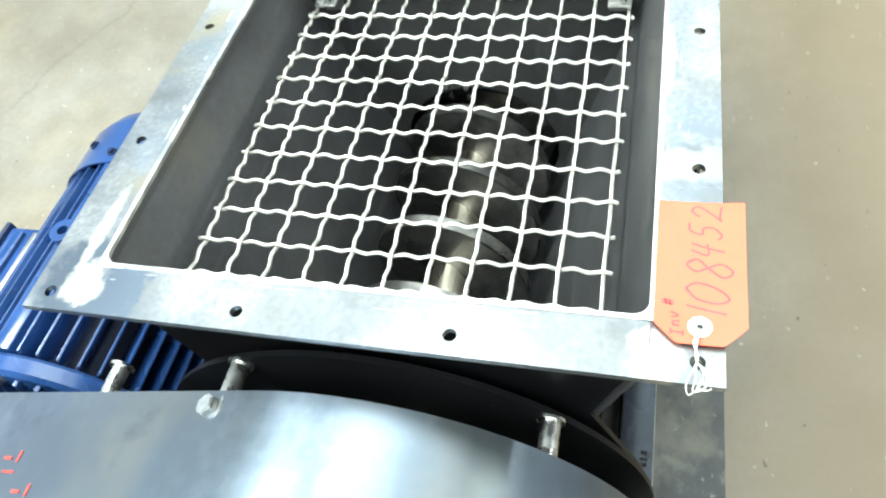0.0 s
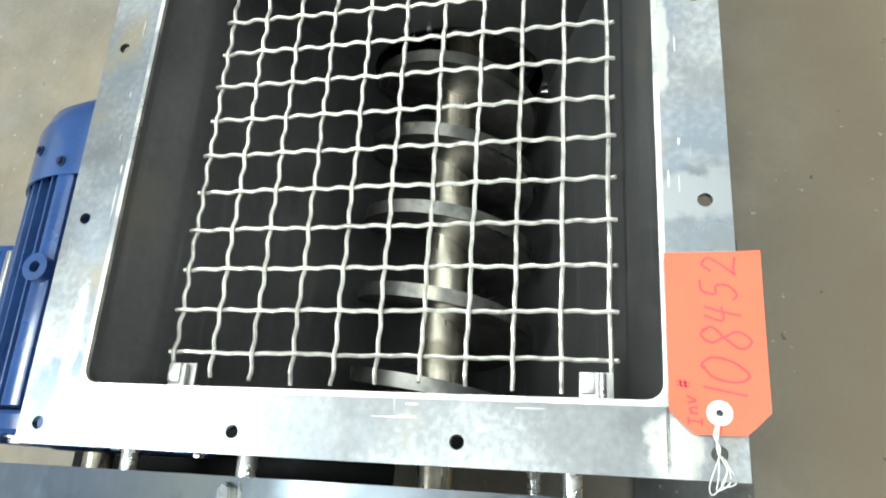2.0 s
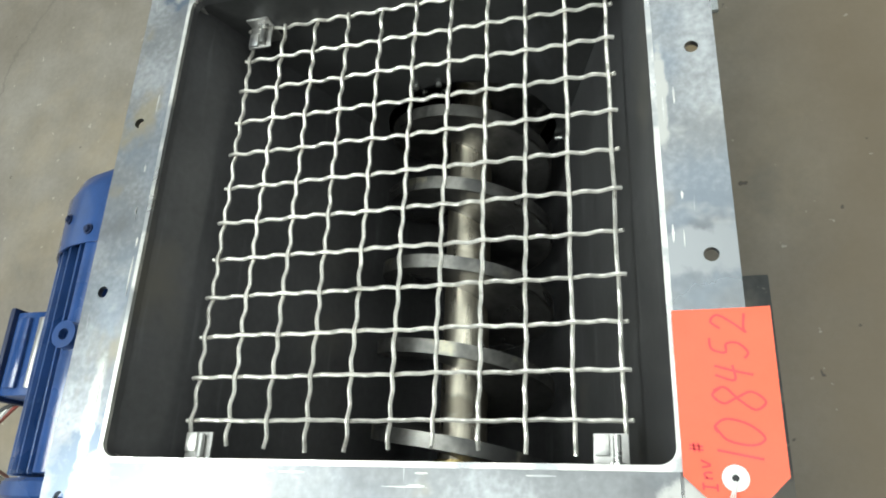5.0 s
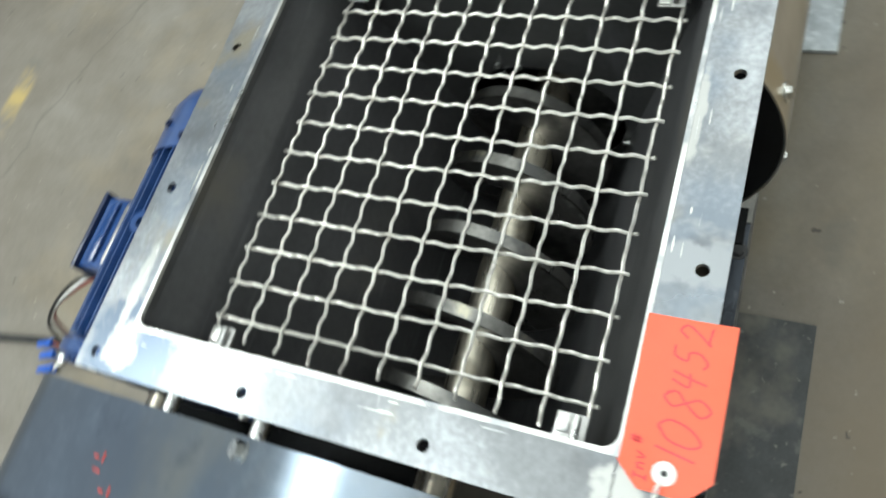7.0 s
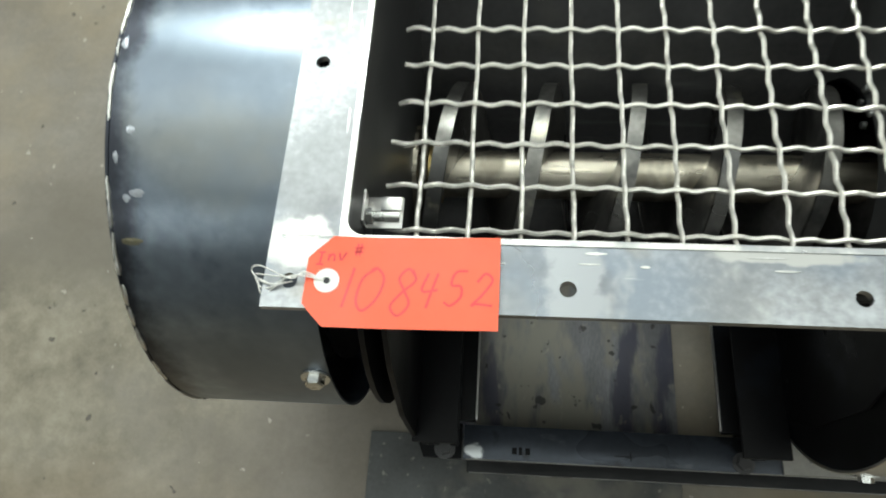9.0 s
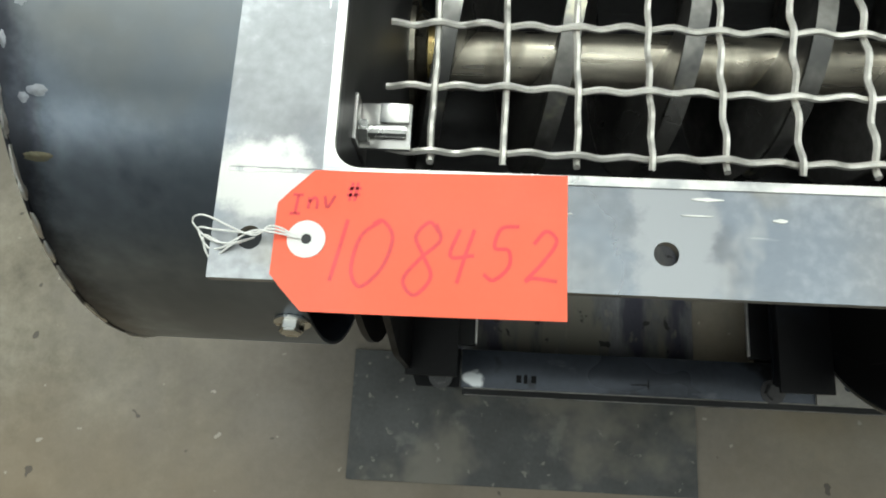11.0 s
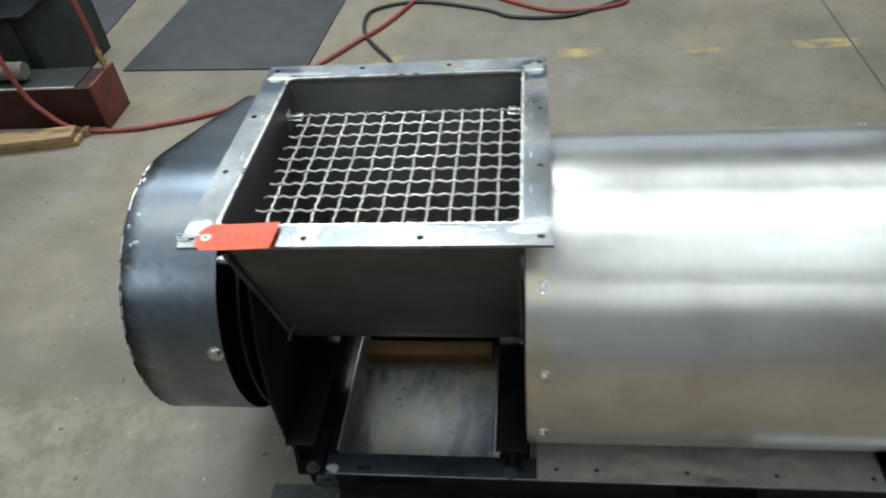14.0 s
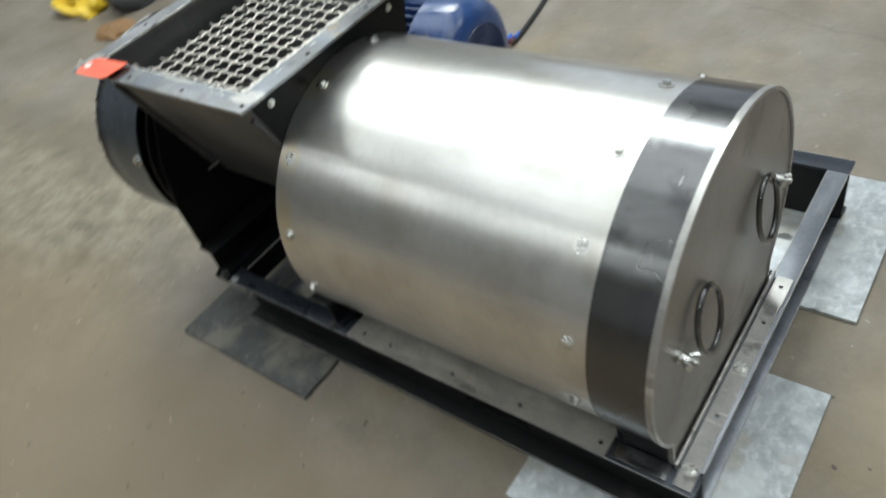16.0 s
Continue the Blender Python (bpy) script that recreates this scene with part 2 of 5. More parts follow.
M_WOOD = mat("rough_sawn_pine", (0.31, 0.20, 0.095), 0.75, 0.0, 0.4, 9, 70, 0.25, stretch=(0.4, 6, 6), layers=(((0.10, 0.065, 0.035), 12, (0.5, 1, 1), 0.54, 0.66, 0.8, 0.0), ((0.45, 0.33, 0.18), 30, (0.2, 3, 3), 0.58, 0.68, 0.6, 0.0)))
M_WOODD = mat("brown_stained_board", (0.20, 0.11, 0.045), 0.7, 0.0, 0.3, 9, 70, 0.25, stretch=(0.4, 6, 6))
M_HOSE = mat("red_rubber_hose", (0.23, 0.047, 0.036), 0.5, 0.0, 0.15, 30, 200, 0.1)
M_CORD = mat("black_rubber_cord", (0.02, 0.02, 0.021), 0.55, 0.0, 0.2, 40, 200, 0.1)
M_TIE = mat("pale_yellow_tie", (0.52, 0.47, 0.30), 0.6, 0.0, 0.3, 30, 200, 0.1)
M_RUBBER = mat("black_rubber_mat", (0.045, 0.047, 0.05), 0.7, 0.0, 0.2, 10, 160, 0.15)
M_SHEET = mat("grey_speckled_sheet", (0.145, 0.143, 0.152), 0.5, 0.1, 0.35, 5, 110, 0.2, tint=(0.17, 0.17, 0.18), stretch=(2.6, 0.8, 1), layers=(((0.225, 0.21, 0.175), 5.5, (2.2, 0.9, 1), 0.46, 0.58, 0.95, 0.1), ((0.058, 0.058, 0.085), 6, (2.4, 0.6, 1), 0.50, 0.60, 0.9, -0.1), ((0.30, 0.28, 0.24), 40, (1, 0.7, 1), 0.60, 0.70, 0.6, 0.0), ((0.03, 0.028, 0.026), 34, (1, 1, 1), 0.63, 0.68, 0.9, 0.0)))
M_PAD = mat("dark_speckled_rubber", (0.062, 0.064, 0.064), 0.55, 0.0, 0.35, 14, 160, 0.15, spots=((0.13, 0.13, 0.12), 26, 0.6), layers=(((0.19, 0.175, 0.145), 6, (1, 1, 1), 0.50, 0.66, 0.8, 0.1), ((0.26, 0.25, 0.22), 60, (1, 1, 1), 0.64, 0.72, 0.7, 0.1)))
M_GALV = mat("galvanized_sheet", (0.46, 0.49, 0.51), 0.45, 0.35, 0.25, 26, 120, 0.1, spots=((0.58, 0.61, 0.62), 9, 0.54), layers=(((0.66, 0.69, 0.70), 48, (1.3, 0.8, 1), 0.50, 0.64, 0.6, 0.0), ((0.36, 0.33, 0.27), 5, (1, 1, 1), 0.54, 0.66, 0.7, 0.1), ((0.07, 0.07, 0.075), 11, (0.6, 1.8, 1), 0.65, 0.71, 0.9, 0.0)))
M_YELLOW = mat("yellow_plastic", (0.62, 0.42, 0.02), 0.45, 0.0, 0.1, 12, 120, 0.05)
M_WALL = mat("grey_painted_block_wall", (0.32, 0.31, 0.295), 0.8, 0.0, 0.12, 2, 40, 0.1)
M_CEIL = mat("dim_roof_deck", (0.10, 0.10, 0.105), 0.8, 0.0, 0.12, 2, 40, 0.1)
M_GREY = mat("grey_cloth_roll", (0.13, 0.11, 0.095), 0.9, 0.0, 0.3, 20, 200, 0.3)
M_DARKBOX = mat("dark_grey_machine_paint", (0.018, 0.022, 0.020), 0.5, 0.0, 0.4, 8, 90, 0.1, spec=0.3)
M_NUTBLUE = mat("blue_wire_nut", (0.02, 0.12, 0.55), 0.4, 0.0, 0.1, 40, 200, 0.0)
M_ORANGE = mat("orange_stencil_paint", (0.45, 0.05, 0.04), 0.6, 0.0, 0.4, 60, 200, 0.0)


def ragged_spots(m, spots, colour, rough, grain=55.0, feather=0.45):
    """Ragged spots for ground metal, heat tint and painted glints: (x, y, half length, half width) in the part's own
    metres.
    """
    n, l = m.node_tree.nodes, m.node_tree.links
    p = n["Principled BSDF"]
    tc = n.new("ShaderNodeTexCoord")
    ns = n.new("ShaderNodeTexNoise")
    ns.inputs["Scale"].default_value, ns.inputs["Detail"].default_value, ns.inputs["Roughness"].default_value = grain, 5, 0.6
    l.new(tc.outputs["Object"], ns.inputs["Vector"])
    total = None
    for x, y, a, b in spots:
        mp = n.new("ShaderNodeMapping")
        mp.vector_type = "TEXTURE"
        mp.inputs["Location"].default_value, mp.inputs["Scale"].default_value = (x, y, 0), (a, b, 50)
        l.new(tc.outputs["Object"], mp.inputs[0])
        ln = n.new("ShaderNodeVectorMath")
        ln.operation = "LENGTH"
        l.new(mp.outputs[0], ln.inputs[0])
        ad = n.new("ShaderNodeMath")
        ad.operation = "MULTIPLY_ADD"
        ad.inputs[1].default_value = -1.6
        l.new(ns.outputs[0], ad.inputs[0])
        l.new(ln.outputs["Value"], ad.inputs[2])
        rg = n.new("ShaderNodeMapRange")
        rg.interpolation_type = "SMOOTHSTEP"
        rg.inputs[1].default_value, rg.inputs[2].default_value = 0.35, 0.35 - feather
        l.new(ad.outputs[0], rg.inputs[0])
        if total is None:
            total = rg.outputs[0]
        else:
            mxx = n.new("ShaderNodeMath")
            mxx.operation = "MAXIMUM"
            l.new(total, mxx.inputs[0])
            l.new(rg.outputs[0], mxx.inputs[1])
            total = mxx.outputs[0]
    for socket, value in (("Base Color", colour), ("Roughness", rough)):
        old = p.inputs[socket].links[0].from_socket
        mx = n.new("ShaderNodeMix")
        mx.data_type = "RGBA" if socket == "Base Color" else "FLOAT"
        l.new(total, mx.inputs[0])
        if socket == "Base Color":
            l.new(old, mx.inputs[6])
            mx.inputs[7].default_value = (*value, 1)
            l.new(mx.outputs[2], p.inputs[socket])
        else:
            l.new(old, mx.inputs[2])
            mx.inputs[3].default_value = value
            l.new(mx.outputs[0], p.inputs[socket])


# blue heat tint over the corner beside the motor
ragged_spots(M_FLANGE, ((-0.272, 0.240, 0.060, 0.055), (0.275, 0.245, 0.035, 0.040)), (0.15, 0.18, 0.23), 0.30, 80.0, 0.35)
# round the four corner welds, one bolt hole and a scrape by another
ragged_spots(M_FLANGE, ((-0.283, -0.250, 0.026, 0.020), (-0.272, 0.250, 0.024, 0.022), (0.283, -0.250, 0.030, 0.020), (0.278, 0.252, 0.024, 0.026), (0.262, -0.262, 0.030, 0.012), (-0.20, 0.262, 0.05, 0.008), (0.05, -0.252, 0.05, 0.006)), (0.46, 0.455, 0.44), 0.40)
ragged_spots(M_FLANGE, ((-0.089, -0.275, 0.020, 0.075),), (0.315, 0.325, 0.34), 0.36)


# heat-darkened zone along the guard's welded front edge
ragged_spots(M_GUARD, ((-0.100, 0.0, 0.046, 50.0),), (0.060, 0.064, 0.078), 0.30, 17.0, 0.8)


# straw-coloured heat tint round the bolts at the drum's edge
ragged_spots(M_DRUM, ((-0.395, -0.231, 0.040, 0.034), (-0.400, -0.300, 0.030, 0.030), (-0.395, -0.088, 0.040, 0.040)), (0.74, 0.67, 0.52), 0.31, 20.0, 0.9)


def concrete():
    m = bpy.data.materials.new("worn_shop_concrete")
    m.use_nodes = True
    n, l = m.node_tree.nodes, m.node_tree.links
    p = n["Principled BSDF"]
    tc = n.new("ShaderNodeTexCoord")

    def noise_tex(scale, det, rough=0.5):
        t = n.new("ShaderNodeTexNoise")
        t.inputs["Scale"].default_value, t.inputs["Detail"].default_value, t.inputs["Roughness"].default_value = scale, det, rough
        l.new(tc.outputs["Object"], t.inputs["Vector"])
        return t.outputs[0]

    def ramp_of(src, stops):
        r = n.new("ShaderNodeValToRGB")
        r.color_ramp.elements[0].position, r.color_ramp.elements[0].color = stops[0][0], (*stops[0][1], 1)
        r.color_ramp.elements[1].position, r.color_ramp.elements[1].color = stops[-1][0], (*stops[-1][1], 1)
        for pos, c in stops[1:-1]:
            e = r.color_ramp.elements.new(pos)
            e.color = (*c, 1)
        l.new(src, r.inputs[0])
        return r.outputs[0]

    def mix(fac, a, b, mode="MIX"):
        x = n.new("ShaderNodeMix")
        x.data_type, x.blend_type = "RGBA", mode
        if isinstance(fac, float):
            x.inputs[0].default_value = fac
        else:
            l.new(fac, x.inputs[0])
        for i, v in ((6, a), (7, b)):
            if isinstance(v, tuple):
                x.inputs[i].default_value = (*v, 1)
            else:
                l.new(v, x.inputs[i])
        return x.outputs[2]

    def span(src, lo, hi):
        r = n.new("ShaderNodeMapRange")
        r.inputs[1].default_value, r.inputs[2].default_value = lo, hi
        l.new(src, r.inputs[0])
        return r.outputs[0]

    big = ramp_of(noise_tex(0.9, 6, 0.6), [(0.30, (0.158, 0.134, 0.106)), (0.5, (0.216, 0.190, 0.157)), (0.70, (0.266, 0.242, 0.210))])
    grain = ramp_of(noise_tex(70, 4, 0.7), [(0.3, (0.86, 0.86, 0.86)), (0.7, (1.0, 1.0, 1.0))])
    col = mix(1.0, big, grain, "MULTIPLY")
    col = mix(span(noise_tex(1.3, 8, 0.65), 0.5, 0.75), col, (0.285, 0.232, 0.155))
    mot = ramp_of(noise_tex(7.0, 7, 0.72), [(0.34, (0.82, 0.80, 0.76)), (0.62, (1.0, 1.0, 1.0))])
    col = mix(1.0, col, mot, "MULTIPLY")
    col = mix(span(noise_tex(4.1, 6, 0.6), 0.64, 0.80), col, (0.145, 0.135, 0.115))
    sep = n.new("ShaderNodeSeparateXYZ")
    l.new(tc.outputs["Object"], sep.inputs[0])

    def maths(op, a, b):
        k = n.new("ShaderNodeMath")
        k.operation = op
        for i, v in enumerate((a, b)):
            if isinstance(v, float):
                k.inputs[i].default_value = v
            else:
                l.new(v, k.inputs[i])
        return k.outputs[0]

    # scuffed, dusty slab beside the machine (the sheet's own origin lies at 0.5, 0.5)
    wob = maths("MULTIPLY", noise_tex(2.6, 5, 0.6), 0.55)
    ex = maths("ADD", maths("ADD", sep.outputs[0], 0.5), wob)
    ey = maths("ADD", maths("ADD", sep.outputs[1], 0.5), wob)
    area = maths("MULTIPLY", maths("MULTIPLY", span(ex, 0.02, -0.10), span(ex, -3.0, -1.3)), span(ey, 0.72, 0.56))
    crust = ramp_of(noise_tex(9.0, 8, 0.72), [(0.30, (0.110, 0.094, 0.066)), (0.5, (0.215, 0.187, 0.138)), (0.72, (0.325, 0.293, 0.230))])
    col = mix(maths("MULTIPLY", area, span(noise_tex(3.3, 6, 0.7), 0.30, 0.52)), col, crust)
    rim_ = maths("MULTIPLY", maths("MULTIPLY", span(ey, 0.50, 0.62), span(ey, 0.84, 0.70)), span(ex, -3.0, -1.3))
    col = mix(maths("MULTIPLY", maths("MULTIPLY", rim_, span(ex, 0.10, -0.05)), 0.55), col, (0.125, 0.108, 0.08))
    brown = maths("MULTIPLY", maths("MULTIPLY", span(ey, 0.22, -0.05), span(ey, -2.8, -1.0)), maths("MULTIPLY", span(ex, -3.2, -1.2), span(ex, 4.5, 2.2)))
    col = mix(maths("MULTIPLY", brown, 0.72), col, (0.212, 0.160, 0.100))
    col = mix(maths("MULTIPLY", span(noise_tex(46, 2, 0.4), 0.735, 0.76), 0.7), col, (0.40, 0.37, 0.31))
    col = mix(maths("MULTIPLY", span(noise_tex(31, 2, 0.4), 0.74, 0.76), 0.8), col, (0.06, 0.05, 0.04))
    # dark patch in front of the beam: shade painted into the slab's colour
    xo, yo = maths("ADD", maths("ADD", sep.outputs[0], 0.5), 1.85), maths("ADD", maths("ADD", sep.outputs[1], 0.5), -1.22)
    ro = maths("ADD", maths("POWER", maths("ABSOLUTE", maths("MULTIPLY", xo, 1.7), 0.0), 2.0), maths("POWER", maths("ABSOLUTE", maths("MULTIPLY", yo, 2.6), 0.0), 2.0))
    ro = maths("ADD", ro, maths("MULTIPLY", maths("SUBTRACT", noise_tex(3.7, 5, 0.6), 0.5), 1.4))
    col = mix(maths("MULTIPLY", span(ro, 1.3, 0.1), 0.62), col, (0.085, 0.066, 0.046))
    # a hairline crack and a dark line beside the beam
    xw, yw = maths("ADD", sep.outputs[0], 0.5), maths("ADD", sep.outputs[1], 0.5)
    wob2 = maths("MULTIPLY", maths("SUBTRACT", noise_tex(4.0, 5, 0.6), 0.5), 0.22)
    cv = maths("ADD", maths("ADD", yw, maths("MULTIPLY", xw, 0.32)), wob2)
    crack = maths("MULTIPLY", span(maths("ABSOLUTE", maths("SUBTRACT", cv, 2.286), 0.0), 0.007, 0.002), span(xw, 0.2, 0.5))
    col = mix(maths("MULTIPLY", crack, 0.4), col, (0.10, 0.088, 0.07))
    beam_line = maths("MULTIPLY", span(maths("ABSOLUTE", maths("SUBTRACT", yw, 1.645), 0.0), 0.010, 0.004), span(xw, -1.40, -1.50))
    col = mix(maths("MULTIPLY", beam_line, 0.75), col, (0.06, 0.055, 0.048))
    # faded yellow lane line
    d = n.new("ShaderNodeMath")
    d.operation = "SUBTRACT"
    l.new(sep.outputs[1], d.inputs[0])
    d.inputs[1].default_value = 1.74
    ab = n.new("ShaderNodeMath")
    ab.operation = "ABSOLUTE"
    l.new(d.outputs[0], ab.inputs[0])
    line = span(ab.outputs[0], 0.05, 0.03)
    worn = n.new("ShaderNodeMath")
    worn.operation = "MULTIPLY"
    l.new(line, worn.inputs[0])
    l.new(span(noise_tex(3.0, 6, 0.7), 0.52, 0.66), worn.inputs[1])
    col = mix(worn.outputs[0], col, (0.42, 0.31, 0.12))
    # a control joint across the slab
    dj = n.new("ShaderNodeMath")
    dj.operation = "SUBTRACT"
    l.new(sep.outputs[0], dj.inputs[0])
    dj.inputs[1].default_value = 1.435
    aj = n.new("ShaderNodeMath")
    aj.operation = "ABSOLUTE"
    l.new(dj.outputs[0], aj.inputs[0])
    col = mix(span(aj.outputs[0], 0.006, 0.003), col, (0.07, 0.065, 0.06))
    l.new(col, p.inputs["Base Color"])
    l.new(span(noise_tex(3.0, 5), -0.4, 1.3), p.inputs["Roughness"])
    bp = n.new("ShaderNodeBump")
    bp.inputs["Strength"].default_value, bp.inputs["Distance"].default_value = 0.15, 0.003
    l.new(noise_tex(55, 5, 0.7), bp.inputs["Height"])
    l.new(bp.outputs[0], p.inputs["Normal"])
    return m


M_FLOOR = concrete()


# ---------- mesh helpers (all in world metres; a part is stored relative to its thing) ----------
def thing(name, at, label, category, group="", kind=""):
    e = new(name)
    e.location = at
    e.empty_display_size = 0.05
    bpy.context.view_layer.update()
    return tagged(e, label, category, group, kind)


def root_of(o):
    while o.parent:
        o = o.parent
    return o


def mesh_of(bm, material, smooth=True):
    me = bpy.data.meshes.new("mesh")
    bmesh.ops.recalc_face_normals(bm, faces=bm.faces)
    bm.to_mesh(me)
    bm.free()
    me.materials.append(material)
    if smooth:
        me.polygons.foreach_set("use_smooth", [True] * len(me.polygons))
        me.set_sharp_from_angle(angle=radians(35))
    return me


def part(name, bm, material, parent, label="", smooth=True):
    r = root_of(parent)
    bmesh.ops.translate(bm, verts=bm.verts, vec=-Vector(r.location))
    o = new(name, mesh_of(bm, material, smooth))
    o.parent = parent
    if label:
        o["label"] = label
    return o


def piece(name, me, parent, m, label=""):
    """A part that shares its mesh; m places it in the world."""
    o = new(name, me)
    o.parent = parent
    o.matrix_local = Matrix.Translation(-Vector(root_of(parent).location)) @ m
    if label:
        o["label"] = label
    return o


def solo(name, bm, material, label, category, kind="", group="", smooth=True):
    """A thing that is one mesh, its origin at the middle of its underside."""
    lo = [min(v.co[i] for v in bm.verts) for i in range(3)]
    hi = [max(v.co[i] for v in bm.verts) for i in range(3)]
    c = Vector(((lo[0] + hi[0]) / 2, (lo[1] + hi[1]) / 2, lo[2]))
    bmesh.ops.translate(bm, verts=bm.verts, vec=-c)
    o = new(name, mesh_of(bm, material, smooth))
    o.location = c
    return tagged(o, label, category, group, kind)


def B():
    return bmesh.new()


def box(bm, x0, x1, y0, y1, z0, z1, bev=0.0):
    vs = [bm.verts.new((x, y, z)) for x in (x0, x1) for y in (y0, y1) for z in (z0, z1)]
    fs = [bm.faces.new([vs[i] for i in q]) for q in ((0, 1, 3, 2), (4, 6, 7, 5), (0, 4, 5, 1), (2, 3, 7, 6), (0, 2, 6, 4), (1, 5, 7, 3))]
    if bev:
        es = list({e for f in fs for e in f.edges})
        bmesh.ops.bevel(bm, geom=es, offset=bev, segments=2, affect="EDGES", profile=0.5)
    return bm


def extrude(bm, outline, axis, a, b):
    """A solid from a closed outline of (u, v) pairs in the plane across axis, from a to b."""
    def at(u, v, w):
        return {"x": (w, u, v), "y": (u, w, v), "z": (u, v, w)}[axis]
    p, q = [bm.verts.new(at(u, v, a)) for u, v in outline], [bm.verts.new(at(u, v, b)) for u, v in outline]
    bm.faces.new(p)
    bm.faces.new(q[::-1])
    for i in range(len(p)):
        j = (i + 1) % len(p)
        bm.faces.new((p[i], q[i], q[j], p[j]))
    return bm


def shell(bm, outer, inner, axis, a, b):
    """A ring wall between two outlines with as many points."""
    def at(u, v, w):
        return {"x": (w, u, v), "y": (u, w, v), "z": (u, v, w)}[axis]
    rings = [[bm.verts.new(at(u, v, w)) for u, v in o] for o, w in ((outer, a), (outer, b), (inner, b), (inner, a))]
    n = len(outer)
    for k in range(4):
        for i in range(n):
            j = (i + 1) % n
            bm.faces.new((rings[k][i], rings[(k + 1) % 4][i], rings[(k + 1) % 4][j], rings[k][j]))
    return bm


def sweep(bm, pts, r, seg=8, caps=True):
    pts = [Vector(p) for p in pts]
    up, rings = Vector((0.13, 0.21, 0.97)), []
    for i, p in enumerate(pts):
        t = (pts[min(i + 1, len(pts) - 1)] - pts[max(i - 1, 0)]).normalized()
        side = t.cross(up)
        if side.length < 1e-3:
            side = t.cross(Vector((1, 0, 0)))
        side.normalize()
        up = side.cross(t).normalized()
        rr = r(i / (len(pts) - 1)) if callable(r) else r
        rings.append([bm.verts.new(p + rr * (math.cos(2 * math.pi * k / seg) * side + math.sin(2 * math.pi * k / seg) * up)) for k in range(seg)])
    for a, b in zip(rings, rings[1:]):
        for k in range(seg):
            bm.faces.new((a[k], a[(k + 1) % seg], b[(k + 1) % seg], b[k]))
    if caps:
        bm.faces.new(rings[0])
        bm.faces.new(rings[-1][::-1])
    return bm


def rod(bm, p, q, r, seg=16):
    return sweep(bm, [p, q], r, seg)


def lathe(bm, profile, y, z, seg=48, turn=0.0):
    """Turns (x, r) pairs about the line along x through y, z."""
    rings = []
    for x, r in profile:
        if r < 1e-5:
            rings.append([bm.verts.new((x, y, z))] * seg)
        else:
            rings.append([bm.verts.new((x, y + r * math.cos(turn + 2 * math.pi * k / seg), z + r * math.sin(turn + 2 * math.pi * k / seg))) for k in range(seg)])
    for a, b in zip(rings, rings[1:]):
        for k in range(seg):
            j = (k + 1) % seg
            q = list(dict.fromkeys((a[k], a[j], b[j], b[k])))
            if len(q) > 2:
                bm.faces.new(q)
    return bm


def curve_through(pts, n=10):
    """A smooth line through the given points."""
    p = [Vector(v) for v in pts]
    p = [2 * p[0] - p[1]] + p + [2 * p[-1] - p[-2]]
    out = []
    for i in range(1, len(p) - 2):
        for k in range(n):
            t = k / n
            a, b, c, d = p[i - 1 : i + 3]
            out.append(0.5 * ((2 * b) + (c - a) * t + (2 * a - 5 * b + 4 * c - d) * t * t + (3 * b - a - 3 * c + d) * t ** 3))
    return out + [p[-2]]


def holed_bar(bm, u0, u1, v0, v1, z0, z1, holes, r, along="x"):
    """A flat bar with round holes at the given u, drilled right through."""
    cuts = [u0] + [(a + b) / 2 for a, b in zip(holes, holes[1:])] + [u1]
    fs = []
    def V(u, v):
        return bm.verts.new((u, v, z1) if along == "x" else (v, u, z1))
    for (hc, a, b) in zip(holes, cuts, cuts[1:]):
        vm = holes_v
        per = [(a + (b - a) * q / 6, v0) for q in range(6)] + [(b, v0 + (v1 - v0) * q / 6) for q in range(6)]
        per += [(b - (b - a) * q / 6, v1) for q in range(6)] + [(a, v1 - (v1 - v0) * q / 6) for q in range(6)]
        o = [V(*q) for q in per]
        i = [V(hc + r * math.cos(radians(225 + 15 * q)), vm + r * math.sin(radians(225 + 15 * q))) for q in range(24)]
        for k in range(24):
            j = (k + 1) % 24
            fs.append(bm.faces.new((o[k], o[j], i[j], i[k])))
    bmesh.ops.remove_doubles(bm, verts=list({v for f in fs for v in f.verts}), dist=1e-6)
    fs = [f for f in fs if f.is_valid]
    ext = bmesh.ops.extrude_face_region(bm, geom=fs)
    bmesh.ops.translate(bm, verts=[g for g in ext["geom"] if isinstance(g, bmesh.types.BMVert)], vec=(0, 0, z0 - z1))
    return bm


holes_v = 0.0


def hex_bolt_mesh(r=0.009, h=0.007, washer=0.014):
    """Hex head with a washer and the tip of the stud; stands on z = 0."""
    bm = B()
    ring = [(washer * math.cos(k * math.pi / 10), washer * math.sin(k * math.pi / 10)) for k in range(20)]
    extrude(bm, ring, "z", 0, 0.002)
    hexa = [(r * math.cos(k * math.pi / 3), r * math.sin(k * math.pi / 3)) for k in range(6)]
    extrude(bm, hexa, "z", 0.002, 0.002 + h * 0.8)
    top = [(0.86 * u, 0.86 * v) for u, v in hexa]
    extrude(bm, top, "z", 0.002 + h * 0.8, 0.002 + h)
    return mesh_of(bm, M_BOLT, smooth=False)


BOLT = hex_bolt_mesh()
BOLT_BIG = hex_bolt_mesh(0.011, 0.009, 0.016)
BOLT_BLUE = hex_bolt_mesh(0.0055, 0.004, 0.008)
BOLT_BLUE.materials[0] = M_BLUED


